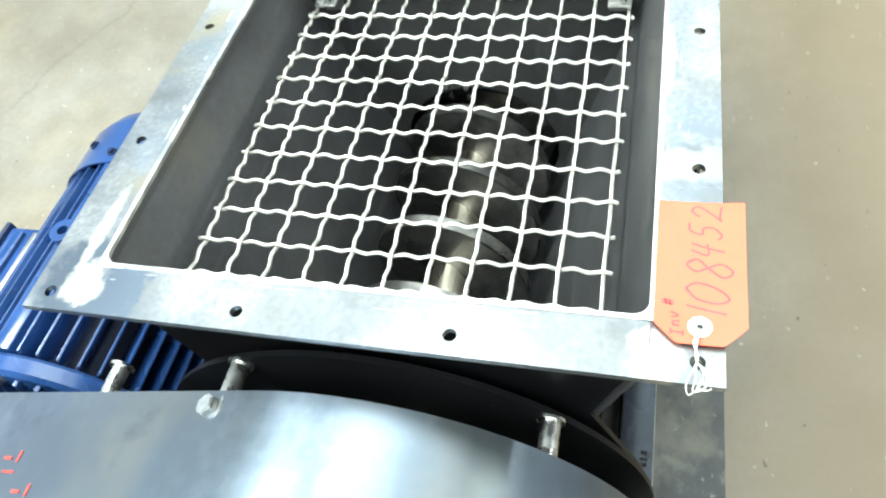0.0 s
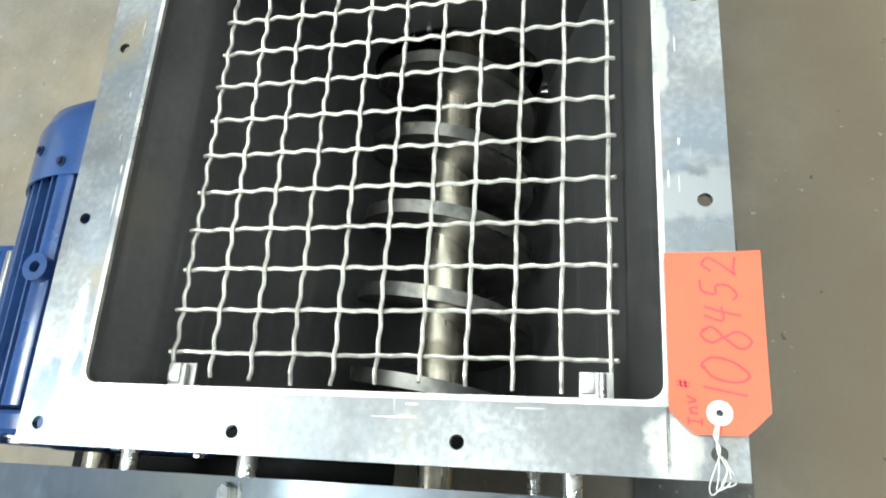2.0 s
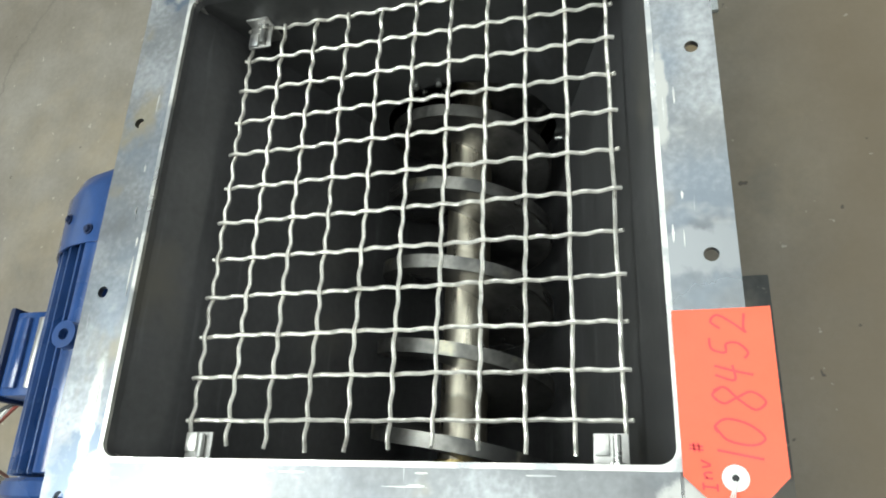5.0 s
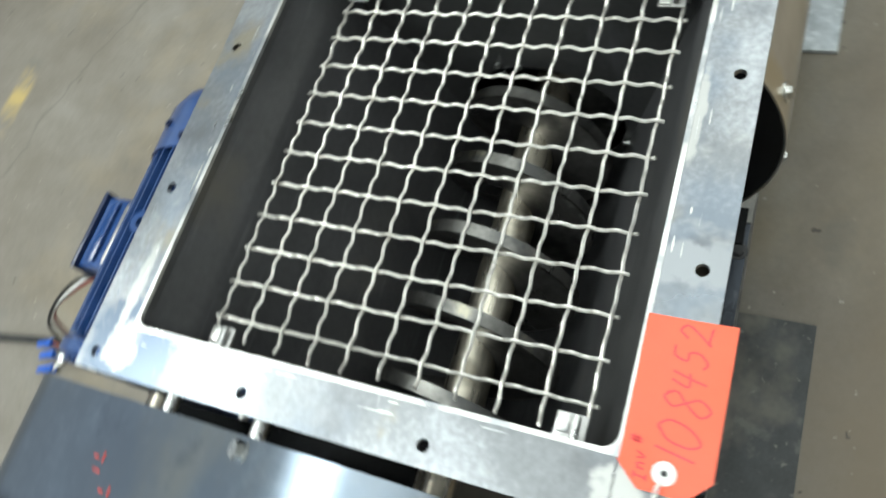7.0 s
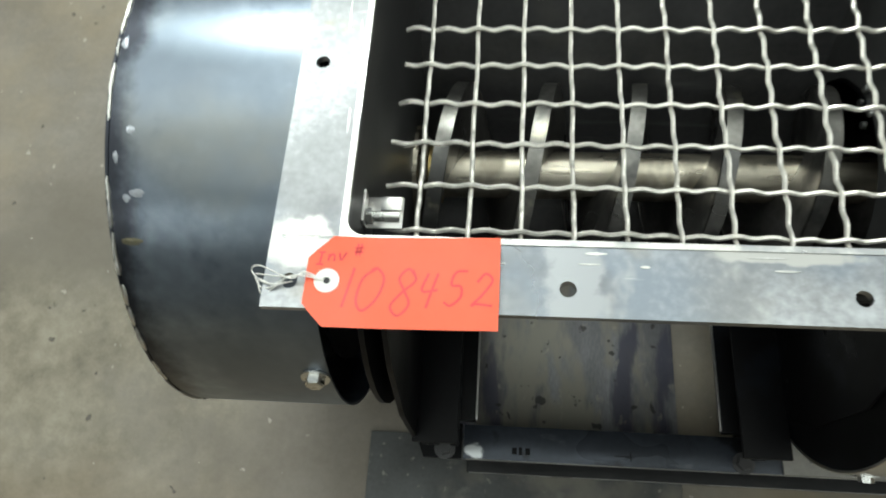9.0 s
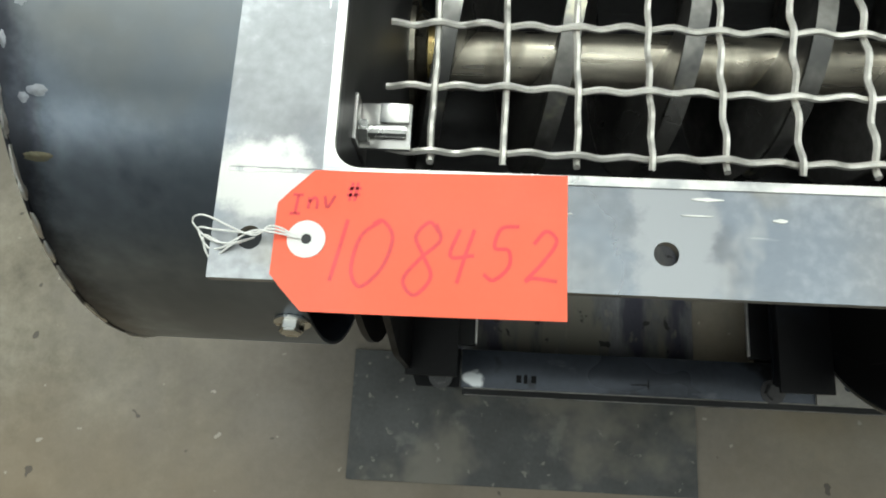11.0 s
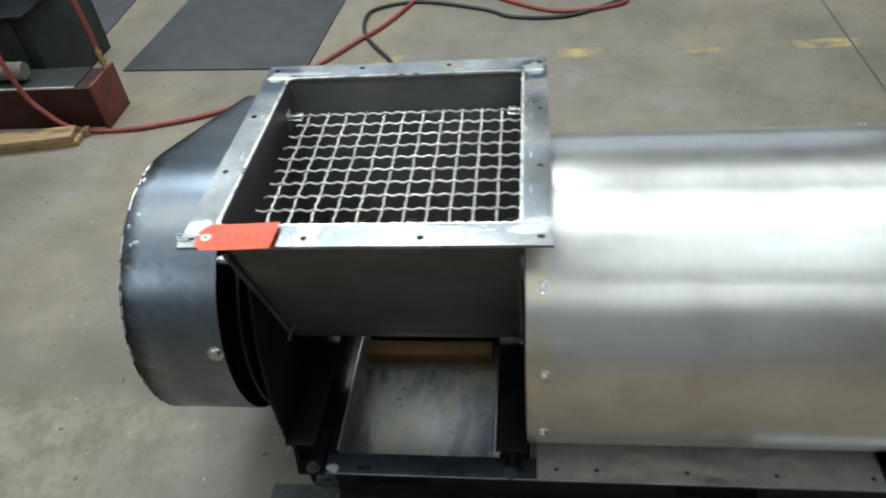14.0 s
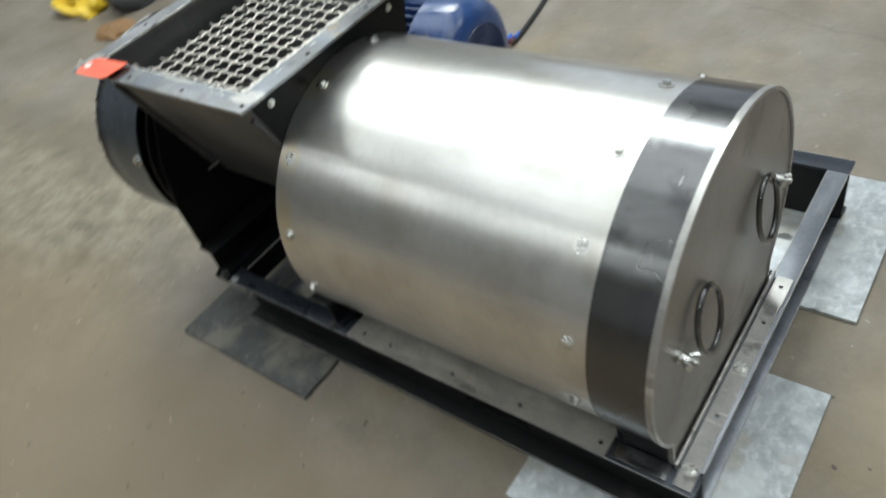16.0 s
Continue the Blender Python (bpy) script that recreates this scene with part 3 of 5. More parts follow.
def facing(p, n, spin=0.0):
    """A pose at p with z along n."""
    q = Vector(n).to_track_quat("Z", "Y").to_matrix().to_4x4()
    return Matrix.Translation(p) @ q @ pose(0, 0, 0, 0, 0, spin)


# ---------- the setting ----------
bm = B()
box(bm, -9, 10, -8, 9, -0.2, 0)
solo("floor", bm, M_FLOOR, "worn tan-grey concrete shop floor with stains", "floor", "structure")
for nm, bx in (("wall_west", (-9.2, -9, -8, 9, 0, 5.4)), ("wall_east", (10, 10.2, -8, 9, 0, 5.4))):
    bm = B()
    box(bm, *bx)
    solo(nm, bm, M_WALL, "plain grey painted block wall of the shop", "wall", "structure")
bm = B()
for bx in ((-9, -1.4, -8.2, -8, 0, 5.4), (3.8, 10, -8.2, -8, 0, 5.4), (-1.4, 3.8, -8.2, -8, 4.1, 5.4)):
    box(bm, *bx)
solo("wall_south", bm, M_WALL, "grey block wall with an open bay door", "wall", "structure")
bm = B()
for bx in ((-9, -4.0, 9, 9.2, 0, 5.4), (5.0, 10, 9, 9.2, 0, 5.4), (-4.0, 5.0, 9, 9.2, 4.7, 5.4), (-4.0, 5.0, 9, 9.2, 0, 0.8)):
    box(bm, *bx)
solo("wall_north", bm, M_WALL, "grey block wall with a wide band of bay windows", "wall", "structure")
bm = B()
box(bm, -9, 10, -8, 9, 5.4, 5.6)
solo("ceiling", bm, M_CEIL, "dim grey roof deck high over the shop", "ceiling", "structure")

AX_Y, AX_Z = 0.280, 0.462       # the line of the screw and drum
SC_Y, SC_Z = 0.287, 0.503         # the line of the feed screw
TR_Z = 0.476                    # centre of the trough's arc
TOP = 0.850                     # top of the hopper's flange
RAIL = 0.175                    # top of the base rails

# ---------- base frame ----------
base = thing("base_frame", (0.7, 0.5, 0.0), "black welded channel-iron base frame under the machine", "frame")


# rail tops: bluish light from above is put into a paler colour
M_RAILTOP_LIT = mat("lit_blue_black_rail_top", (0.045, 0.052, 0.066), 0.33, 0.5, 0.35, 9, 120, 0.05, spots=((0.012, 0.012, 0.013), 18, 0.60), layers=(((0.16, 0.17, 0.18), 26, (0.4, 1, 1), 0.62, 0.72, 0.7, 0.08),))


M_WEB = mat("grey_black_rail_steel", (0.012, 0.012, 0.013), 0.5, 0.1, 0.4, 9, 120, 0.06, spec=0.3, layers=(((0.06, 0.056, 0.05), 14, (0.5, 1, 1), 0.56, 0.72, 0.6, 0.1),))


# two glints at the rail's near corner, painted as pale spots
ragged_spots(M_RAILTOP_LIT, ((-0.592, -0.506, 0.013, 0.012), (-0.628, -0.500, 0.008, 0.012)), (0.66, 0.68, 0.70), 0.30)


def slotted_web(bm, x0, x1, y0, y1, z0, z1, slots):
    """One plate along x with rectangular slots (xa, xb, za, zb) cut through it."""
    xs = sorted({x0, x1, *(v for a in slots for v in a[:2])})
    zs = sorted({z0, z1, *(v for a in slots for v in a[2:])})
    v = {(i, k, j): bm.verts.new((x, y, z)) for i, x in enumerate(xs) for k, z in enumerate(zs) for j, y in enumerate((y0, y1))}

    def solid(i, k):
        if not (0 <= i < len(xs) - 1 and 0 <= k < len(zs) - 1):
            return False
        cx, cz = (xs[i] + xs[i + 1]) / 2, (zs[k] + zs[k + 1]) / 2
        return not any(a < cx < b and c < cz < d for a, b, c, d in slots)

    for i in range(len(xs) - 1):
        for k in range(len(zs) - 1):
            if not solid(i, k):
                continue
            ring = [(i, k), (i + 1, k), (i + 1, k + 1), (i, k + 1)]
            for j in (0, 1):
                bm.faces.new([v[a, b, j] for a, b in ring])
            for e, (di, dk) in enumerate(((0, -1), (1, 0), (0, 1), (-1, 0))):
                if not solid(i + di, k + dk):
                    p, q = ring[e], ring[(e + 1) % 4]
                    bm.faces.new((v[(*p, 0)], v[(*q, 0)], v[(*q, 1)], v[(*p, 1)]))
    for w in [w for w in bm.verts if not w.link_faces]:
        bm.verts.remove(w)


def channel(name, x0, x1, y_out, y_web, slots=(), z0=0.012, z1=RAIL, label=""):
    """A channel along x; its flanges reach from the web to y_out; slots are (xa, xb, za, zb) through the web."""
    bm, s = B(), 1 if y_out > y_web else -1
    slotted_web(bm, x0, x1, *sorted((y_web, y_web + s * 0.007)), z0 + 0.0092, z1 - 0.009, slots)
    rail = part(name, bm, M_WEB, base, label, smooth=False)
    bm = B()
    box(bm, x0, x1, *sorted((y_web, y_out)), z0, z0 + 0.009, 0.0015)
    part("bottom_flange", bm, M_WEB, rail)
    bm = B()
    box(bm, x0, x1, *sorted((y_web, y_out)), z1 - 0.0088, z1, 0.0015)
    part("top_flange", bm, M_RAILTOP_LIT, rail, "top of the rail, coloured paler blue-black as if lit, rubbed along its edges")
    for z in (z1 - 0.0012, z0 + 0.0078):
        bm = B()
        rod(bm, (x0 + 0.004, y_out - s * 0.0004, z), (x1 - 0.004, y_out - s * 0.0004, z), 0.0012, 6)
        part("rubbed_edge", bm, M_STRIP, rail, "bare metal line along the edge")
    return rail


rail_near = channel("rail", 0.092, 1.44, -0.018, 0.034, ((0.145, 0.314, 0.045, 0.092), (0.868, 1.040, 0.036, 0.086)), label="black channel rail with slots cut in its web")
rail_far = channel("rail", 0.092, 1.44, 1.012, 0.960, ((0.145, 0.314, 0.045, 0.092), (0.868, 1.040, 0.036, 0.086)))
channel("rail", 0.092, 1.385, 0.552, 0.500)
# black plates stand in for the shade seen through the web slots
for rail_, y0 in ((rail_near, 0.0345), (rail_far, 0.9555)):
    for xa, xb in ((0.135, 0.324), (0.858, 1.050)):
        bm = B()
        box(bm, xa, xb, y0, y0 + 0.004, 0.030, 0.100, 0.0008)
        part("slot_shade", bm, M_BLACK, rail_)
for xa, xb in ((0.022, 0.110), (0.478, 0.545)):
    bm = B()
    box(bm, xa, xb, 0.0392, 0.498, RAIL - 0.012, RAIL - 0.002, 0.0015)
    xw = xa if xa < 0.2 else xb - 0.008
    box(bm, xw, xw + 0.008, 0.0392, 0.498, 0.03, RAIL - 0.0125, 0.0015)
    cross = part("cross_member", bm, M_BLACK, base, "black angle across the base under the hopper")
    xe = xb if xa < 0.2 else xa
    bm = B()
    box(bm, xe - 0.0015, xe + 0.0015, 0.042, 0.495, RAIL - 0.0075, RAIL - 0.0012, 0.0006)
    part("rubbed_edge", bm, M_STRIP, cross, "bare metal line along the edge")
    bm = B()
    box(bm, xa, xb, 0.554, 0.958, RAIL - 0.012, RAIL - 0.002, 0.0015)
    part("cross_member", bm, M_BLACK, base)
# end rail: a channel that opens outwards
bm = B()
for z0, z1 in ((0.012, 0.021), (RAIL - 0.009, RAIL)):
    box(bm, 1.390, 1.4385, 0.0355, 0.958, z0, z1, 0.0015)
box(bm, 1.390, 1.397, 0.0355, 0.958, 0.0215, RAIL - 0.0095)
end_rail = part("end_rail", bm, M_ENDRAIL, base, "blue-grey channel closing the base")
for x, z in ((1.4385, RAIL - 0.001), (1.4385, 0.0205), (1.3905, RAIL - 0.0005)):
    bm = B()
    rod(bm, (x, 0.036, z), (x, 0.957, z), 0.0014, 6)
    part("rubbed_edge", bm, M_STRIP, end_rail, "bare metal line along the edge")
bm = B()
extrude(bm, [(0.004, 0.048), (0.032, -0.018), (0.090, -0.018), (0.090, 0.034), (0.030, 0.048)], "z", RAIL - 0.010, RAIL - 0.001)
part("corner_gusset", bm, M_BLACK, base)
BOLT_RAIL = BOLT_BIG.copy()
BOLT_RAIL.materials[0] = M_SCALE
for x in (0.064, 0.505):
    piece("bolt", BOLT_RAIL, base, facing((x, -0.004, RAIL - (0.001 if x < 0.09 else 0)), (0, 0, 1), 12), "dull dark hex bolt")
# unreadable stamps on the near rail, as plain dark bars
for x, w, d in ((0.166, 0.007, 0.010), (0.176, 0.005, 0.012), (0.186, 0.007, 0.010), (0.318, 0.022, 0.0018), (0.341, 0.0020, 0.012)):
    bm = B()
    box(bm, x, x + w, -0.003 - d / 2, -0.003 + d / 2, RAIL + 0.0001, RAIL + 0.0006)
    part("stamp_mark", bm, M_BLACK, rail_near)
# bolted angle along the end, with its holes
bm = B()
holes_v = 1.415
holed_bar(bm, -0.012, 0.56, 1.398, 1.432, RAIL + 0.001, RAIL + 0.006, [0.03, 0.16, 0.29, 0.42, 0.53], 0.005, along="y")
part("end_strip", bm, M_STRIP, base, "worn silver strip bolted to the end rail")
bm = B()
box(bm, 1.3885, 1.3935, 0.02, 0.56, RAIL + 0.001, RAIL + 0.022, 0.001)
part("end_lip", bm, M_STRIP, base)
for y in (0.03, 0.29):
    piece("bolt", BOLT, base, facing((1.415, y, RAIL + 0.006), (0, 0, 1), 40 * y))

# ---------- hopper ----------
hopper = thing("hopper", (0.283, AX_Y, RAIL), "dark steel feed hopper with a bright angle-iron flange", "hopper")
FX0, FX1, FY0, FY1 = -0.018, 0.586, -0.0195, 0.579
IX0, IX1, IY0, IY1 = 0.033, 0.537, 0.033, 0.524
HX, HY = (0.0, 0.190, 0.379, 0.568), (0.0, 0.186, 0.3725, 0.559)
T = 0.006
bm = B()
holes_v = 0.0
holed_bar(bm, FX0, FX1, FY0, IY0 - 0.002, TOP - T, TOP, HX, 0.0057)
part("flange_bar", bm, M_FLANGE, hopper, "ground bright angle-iron bar with bolt holes")
bm = B()
holes_v = 0.559
holed_bar(bm, FX0, FX1, IY1 + 0.002, FY1, TOP - T, TOP, HX, 0.0057)
part("flange_bar", bm, M_FLANGE, hopper)
bm = B()
holes_v = 0.0
holed_bar(bm, IY0 - 0.002, IY1 + 0.002, FX0, IX0 - 0.002, TOP - T, TOP, HY[1:3], 0.0057, along="y")
part("flange_bar", bm, M_FLANGE, hopper)
bm = B()
holes_v = 0.568
holed_bar(bm, IY0 - 0.002, IY1 + 0.002, IX1 + 0.002, FX1, TOP - T, TOP, HY[1:3], 0.0057, along="y")
part("flange_bar", bm, M_FLANGE, hopper)
# standing legs of the angle irons, their top edges ground bright


def corner_loop(x0, x1, y0, y1, r, n=8):
    """A rectangle with rounded corners, as (x, y) pairs."""
    return [(cx + r * math.cos(radians(a0 + 90 * k / n)), cy + r * math.sin(radians(a0 + 90 * k / n))) for cx, cy, a0 in ((x1 - r, y1 - r, 0), (x0 + r, y1 - r, 90), (x0 + r, y0 + r, 180), (x1 - r, y0 + r, 270)) for k in range(n + 1)]


RO = corner_loop(IX0 - 0.002, IX1 + 0.002, IY0 - 0.002, IY1 + 0.002, 0.0008)
RI = corner_loop(IX0 + 0.0025, IX1 - 0.0025, IY0 + 0.0025, IY1 - 0.0025, 0.013)
bm = B()
shell(bm, RO, RI, "z", TOP - 0.012, TOP - 0.0035)
part("inner_leg", bm, M_SCALE, hopper)
bm = B()
shell(bm, RO, RI, "z", TOP - 0.0034, TOP + 0.0010)
part("inner_edge", bm, M_WELD, hopper, "bright ground inner edge of the flange")
# corner weld seams, ground nearly flush, and patches ground bright round them
rng = random.Random(21)
for x, y, sx, sy in ((FX0, FY0, 1, 1), (FX1, FY0, -1, 1), (FX0, FY1, 1, -1), (FX1, FY1, -1, -1)):
    bm = B()
    pts = [(x + sx * (0.004 + 0.046 * k / 14), y + sy * (0.053 + 0.0002 * math.sin(k * 2.1)), TOP - 0.0017) for k in range(15)]
    sweep(bm, pts, 0.0022, 8)
    part("weld_seam", bm, M_WELD, hopper)
# weld remnants and grinder streaks along the root of the angle
for side in range(4):
    for q in range(11):
        f, ln = rng.random(), 0.006 + 0.035 * rng.random() ** 2
        off = rng.choice((0.004, 0.0125, 0.0135)) + 0.001 * rng.random()
        wd = 0.0003 + 0.0007 * rng.random()
        m_ = 7
        pts = [(k / (m_ - 1) - 0.5, wd * math.sin(math.pi * (0.08 + 0.84 * k / (m_ - 1))) * (0.7 + 0.5 * rng.random())) for k in range(m_)]
        o = [(ln * a, b) for a, b in pts] + [(ln * a, -b) for a, b in pts[::-1]]
        c = IX0 + 0.03 + (IX1 - IX0 - 0.06) * f
        place = {0: lambda u, v: (c + u, IY0 - 0.002 - off + v), 1: lambda u, v: (c + u, IY1 + 0.002 + off + v), 2: lambda u, v: (IX0 - 0.002 - off + v, c + u), 3: lambda u, v: (IX1 + 0.002 + off + v, c + u)}[side]
        bm = B()
        extrude(bm, [place(u, v) for u, v in o], "z", TOP + 0.0001, TOP + 0.0005)
        part("grinder_streak", bm, M_WELD, hopper)

WZ = 0.445                      # where the sloped sides meet the trough
TR = 0.116
ang = math.asin(min(1, (TR_Z - WZ) / TR))


def side_wall(s, name):
    """s = -1: the side with the card, +1: the side of the motor."""
    yt = IY0 if s < 0 else IY1
    yb = AX_Y + s * TR * math.cos(ang)
    bm = B()
    o = [(yt, TOP - 0.008), (yb, WZ), (yb + s * 0.005, WZ), (yt + s * 0.0045, TOP - 0.050), (yt + s * 0.0045, TOP - 0.008)]
    extrude(bm, o, "x", IX0, IX1)
    return part(name, bm, M_SCALE, hopper)


side_wall(-1, "side_wall")
side_wall(1, "side_wall")
n = 20
arc = [(AX_Y + TR * math.cos(math.pi + ang + (math.pi - 2 * ang) * k / n), TR_Z + TR * math.sin(math.pi + ang + (math.pi - 2 * ang) * k / n)) for k in range(n + 1)]
arc2 = [(AX_Y + (TR + 0.005) * math.cos(math.pi + ang + (math.pi - 2 * ang) * k / n), TR_Z + (TR + 0.005) * math.sin(math.pi + ang + (math.pi - 2 * ang) * k / n)) for k in range(n + 1)]
bm = B()
extrude(bm, arc + arc2[::-1], "x", IX0, IX1)
part("trough", bm, M_SCALE, hopper)


def end_wall(x0, x1, hole_r, name, outline, material, label=""):
    """A plate across x with a round hole on the screw's line."""
    bm = B()
    m = len(outline)
    hole = []
    for (u, v) in outline:
        d = math.atan2(v - SC_Z, u - SC_Y)
        hole.append((SC_Y + hole_r * math.cos(d), SC_Z + hole_r * math.sin(d)))
    shell(bm, outline, hole, "x", x0, x1)
    return part(name, bm, material, hopper, label)


def plate_outline(side, n=8):
    """A plate whose edges follow the hopper's slope; side lists (y, z) from the foot up, mirrored on the far side."""
    pts = side + [(0.56 - y, z) for y, z in side[::-1]]
    return [tuple(a + (b - a) * k / n for a, b in zip(p, q)) for p, q in zip(pts, pts[1:] + pts[:1]) for k in range(n)]


def vee_outline(n=10):
    """The inside of the hopper: straight sloped sides and the trough's arc."""
    ya, yb = AX_Y - TR * math.cos(ang), AX_Y + TR * math.cos(ang)
    zt = TOP - 0.0125
    o = [(IY0 + (ya - IY0) * k / n, zt + (WZ - zt) * k / n) for k in range(n)]
    o += arc
    o += [(yb + (IY1 - yb) * k / n, WZ + (zt - WZ) * k / n) for k in range(1, n + 1)]
    return o + [(IY1 - (IY1 - IY0) * k / 12, zt) for k in range(1, 12)]


end_wall(IX0 - 0.009, IX0 - 0.0025, 0.028, "end_plate", plate_outline([(-0.005, 0.276), (-0.005, 0.42), (0.02, 0.55), (0.076, 0.68), (0.023, TOP - 0.0065)]), M_BLACK, "black plate carrying the screw's bearing")
end_wall(IX0 - 0.002, IX0 + 0.001, 0.028, "end_wall", vee_outline(), M_SCALE_SHADE)
end_wall(IX1 - 0.001, IX1 + 0.0002, 0.122, "end_wall", vee_outline(), M_SCALE_SHADE)
end_wall(IX1 + 0.0006, IX1 + 0.0036, 0.124, "end_plate", plate_outline([(0.04, 0.276), (0.016, 0.36), (0.010, 0.50), (0.070, 0.70), (0.023, TOP - 0.0065)]), M_BLACK, "black plate between hopper and drum")
# folded bottom edges of the end plates and the posts under them
for x0, x1, xp in ((0.024, 0.088, 0.030), (0.475, 0.5395, 0.505)):
    bm = B()
    box(bm, x0, x1, -0.012, 0.572, 0.269, 0.2755, 0.001)
    part("bottom_fold", bm, M_BLACK, hopper, "black folded bottom edge of the end plate")
    bm = B()
    box(bm, xp, xp + 0.007, 0.002, 0.558, RAIL + 0.0075, 0.2685, 0.001)
    box(bm, xp, xp + 0.055 if xp < 0.2 else xp + 0.030, 0.000, 0.560, RAIL + 0.0005, RAIL + 0.007, 0.001)
    part("foot_angle", bm, M_BLACK, hopper, "black angle foot bolted to the base")
bm = B()
rod(bm, (0.042, 0.122, 0.459), (0.042, 0.172, 0.459), 0.004, 10)
part("stud", bm, M_BOLT, hopper, "bright stud end under the side wall")
bm = B()
rod(bm, (0.531, 0.122, 0.459), (0.531, 0.172, 0.459), 0.004, 10)
part("stud", bm, M_BOLT, hopper, "bright stud end under the side wall")
for y in (0.078, 0.462):
    piece("plate_bolt", BOLT, hopper, facing((IX1 + 0.0036, y, 0.799), (1, 0, 0), 11) @ Matrix.Scale(0.62, 4), "zinc hex bolt")
for xw in (0.0335, IX1 - 0.003):
    bm = B()
    sweep(bm, [(xw, IY0 - 0.007 + (0.162 - IY0) * k / 24 + 0.0006 * math.sin(4.1 * k), TOP - 0.06 - 0.34 * k / 24) for k in range(25)], 0.0058, 8)
    part("corner_weld", bm, M_SCALE, hopper, "rough weld down the hopper's corner")
for xw, yw in ((IX0 + 0.004, IY1 - 0.004), (IX1 - 0.004, IY1 - 0.004)):
    bm = B()
    sweep(bm, [(xw, yw, TOP - 0.006 - 0.07 * k / 14 + 0.0005 * math.sin(3.3 * k)) for k in range(15)], lambda t: 0.0024 + 0.0008 * math.sin(19 * t), 7)
    part("inner_weld", bm, M_STRIP, hopper, "uneven weld up the inside corner")
for y, z in ((0.331, 0.628), (0.324, 0.612), (0.300, 0.626), (0.297, 0.608)):
    bm = B()
    rod(bm, (IX1 - 0.006, y, z), (IX1 - 0.001, y, z), 0.004, 8)
    part("plate_stud", bm, M_BOLT, hopper, "small bright stud on the far plate")
# bearing housing on the shaft inside
bm = B()
lathe(bm, [(IX0, 0.060), (IX0 + 0.006, 0.060), (IX0 + 0.008, 0.050), (IX0 + 0.016, 0.045), (IX0 + 0.016, 0.0)], SC_Y, SC_Z, 32)
part("bearing_cap", bm, M_SHAFT, hopper)

# clips that hold the screen
CLIPS = ((0.049, 0.085, 1, 1), (0.049, 0.467, 1, -1), (0.521, 0.469, -1, -1), (0.521, 0.085, -1, 1))
for cx, cy, sx, sy in CLIPS:
    bm = B()
    wx = IX0 if sx > 0 else IX1
    box(bm, *sorted((wx, wx + sx * 0.003)), cy - 0.014, cy + 0.014, 0.760, 0.802, 0.0006)
    box(bm, *sorted((wx + sx * 0.0031, wx + sx * 0.032)), cy - 0.014, cy + 0.014, 0.7855, 0.7885, 0.0006)
    c = part("screen_clip", bm, M_STRIP, hopper, "small bent steel clip")
    bm = B()
    rod(bm, (wx + sx * 0.0035, cy - 0.005, 0.7925), (wx + sx * 0.030, cy - 0.005, 0.7925), 0.0034, 10)
    part("clip_bolt", bm, M_BOLT, c, "bright stud")
    bm = B()
    rod(bm, (wx + sx * 0.0035, cy - 0.005, 0.7925), (wx + sx * 0.0085, cy - 0.005, 0.7925), 0.0068, 6)
    part("clip_nut", bm, M_BOLT, c)
    bm = B()
    box(bm, *sorted((wx + sx * 0.014, wx + sx * 0.031)), cy + 0.001, cy + 0.013, 0.789, 0.7915, 0.0006)
    part("clip_tab", bm, M_WELD, c)

# ---------- wire screen ----------
SZ, NX, NY, PX, PY, X0, Y0 = 0.782, 12, 11, 0.0416, 0.0409, 0.0764, 0.0735
screen = thing("wire_screen", (0.30, AX_Y, SZ - 0.006), "square-mesh crimped steel wire screen laid in the hopper", "wire screen")
for j in range(NY):
    bm, pts = B(), []
    y = Y0 + j * PY
    lo, hi = (X0 - 0.026 + 0.003 * math.sin(j * 5.1)), (X0 + 11 * PX + 0.006)
    for k in range(190):
        x = lo + (hi - lo) * k / 189
        pts.append((x, y + 0.0005 * math.sin(x * 61 + j), SZ + 0.0020 * math.cos(3 * math.pi * (x - X0) / PX + math.pi * j)))
    sweep(bm, pts, 0.0021, 6)
    part("wire", bm, M_WIRE, screen)
for k in range(NX):
    bm, pts = B(), []
    x = X0 + k * PX
    for i in range(180):
        y = Y0 - 0.007 + (NY - 1) * PY * i / 179 + 0.014 * i / 179
        pts.append((x + 0.0005 * math.sin(y * 57 + k), y, SZ - 0.0020 * math.cos(3 * math.pi * (y - Y0) / PY + math.pi * k)))
    sweep(bm, pts, 0.0021, 6)
    part("wire", bm, M_WIRE, screen)

# ---------- feed screw ----------
screw = thing("feed_screw", (0.3, SC_Y, SC_Z - 0.116), "worn steel feed screw on a polished shaft", "feed screw")
bm = B()
lathe(bm, [(-0.20, 0), (-0.20, 0.022), (0.055, 0.022), (0.055, 0.031), (0.075, 0.031), (0.075, 0.030), (0.62, 0.030), (0.62, 0)], SC_Y, SC_Z, 32)
part("shaft", bm, M_SHAFT, screw, "polished round shaft")
bm = B()
lathe(bm, [(0.050, 0.0315), (0.050, 0.037), (0.066, 0.037), (0.066, 0.0315)], SC_Y, SC_Z, 32)
part("collar", bm, M_BRASS, screw, "brass-coloured shaft collar")
bm = B()
PITCH, RF, x_a, x_b, PH = 0.1055, 0.114, 0.0356, 0.62, 3.56
steps = int(48 * (x_b - x_a) / PITCH)
prev = None
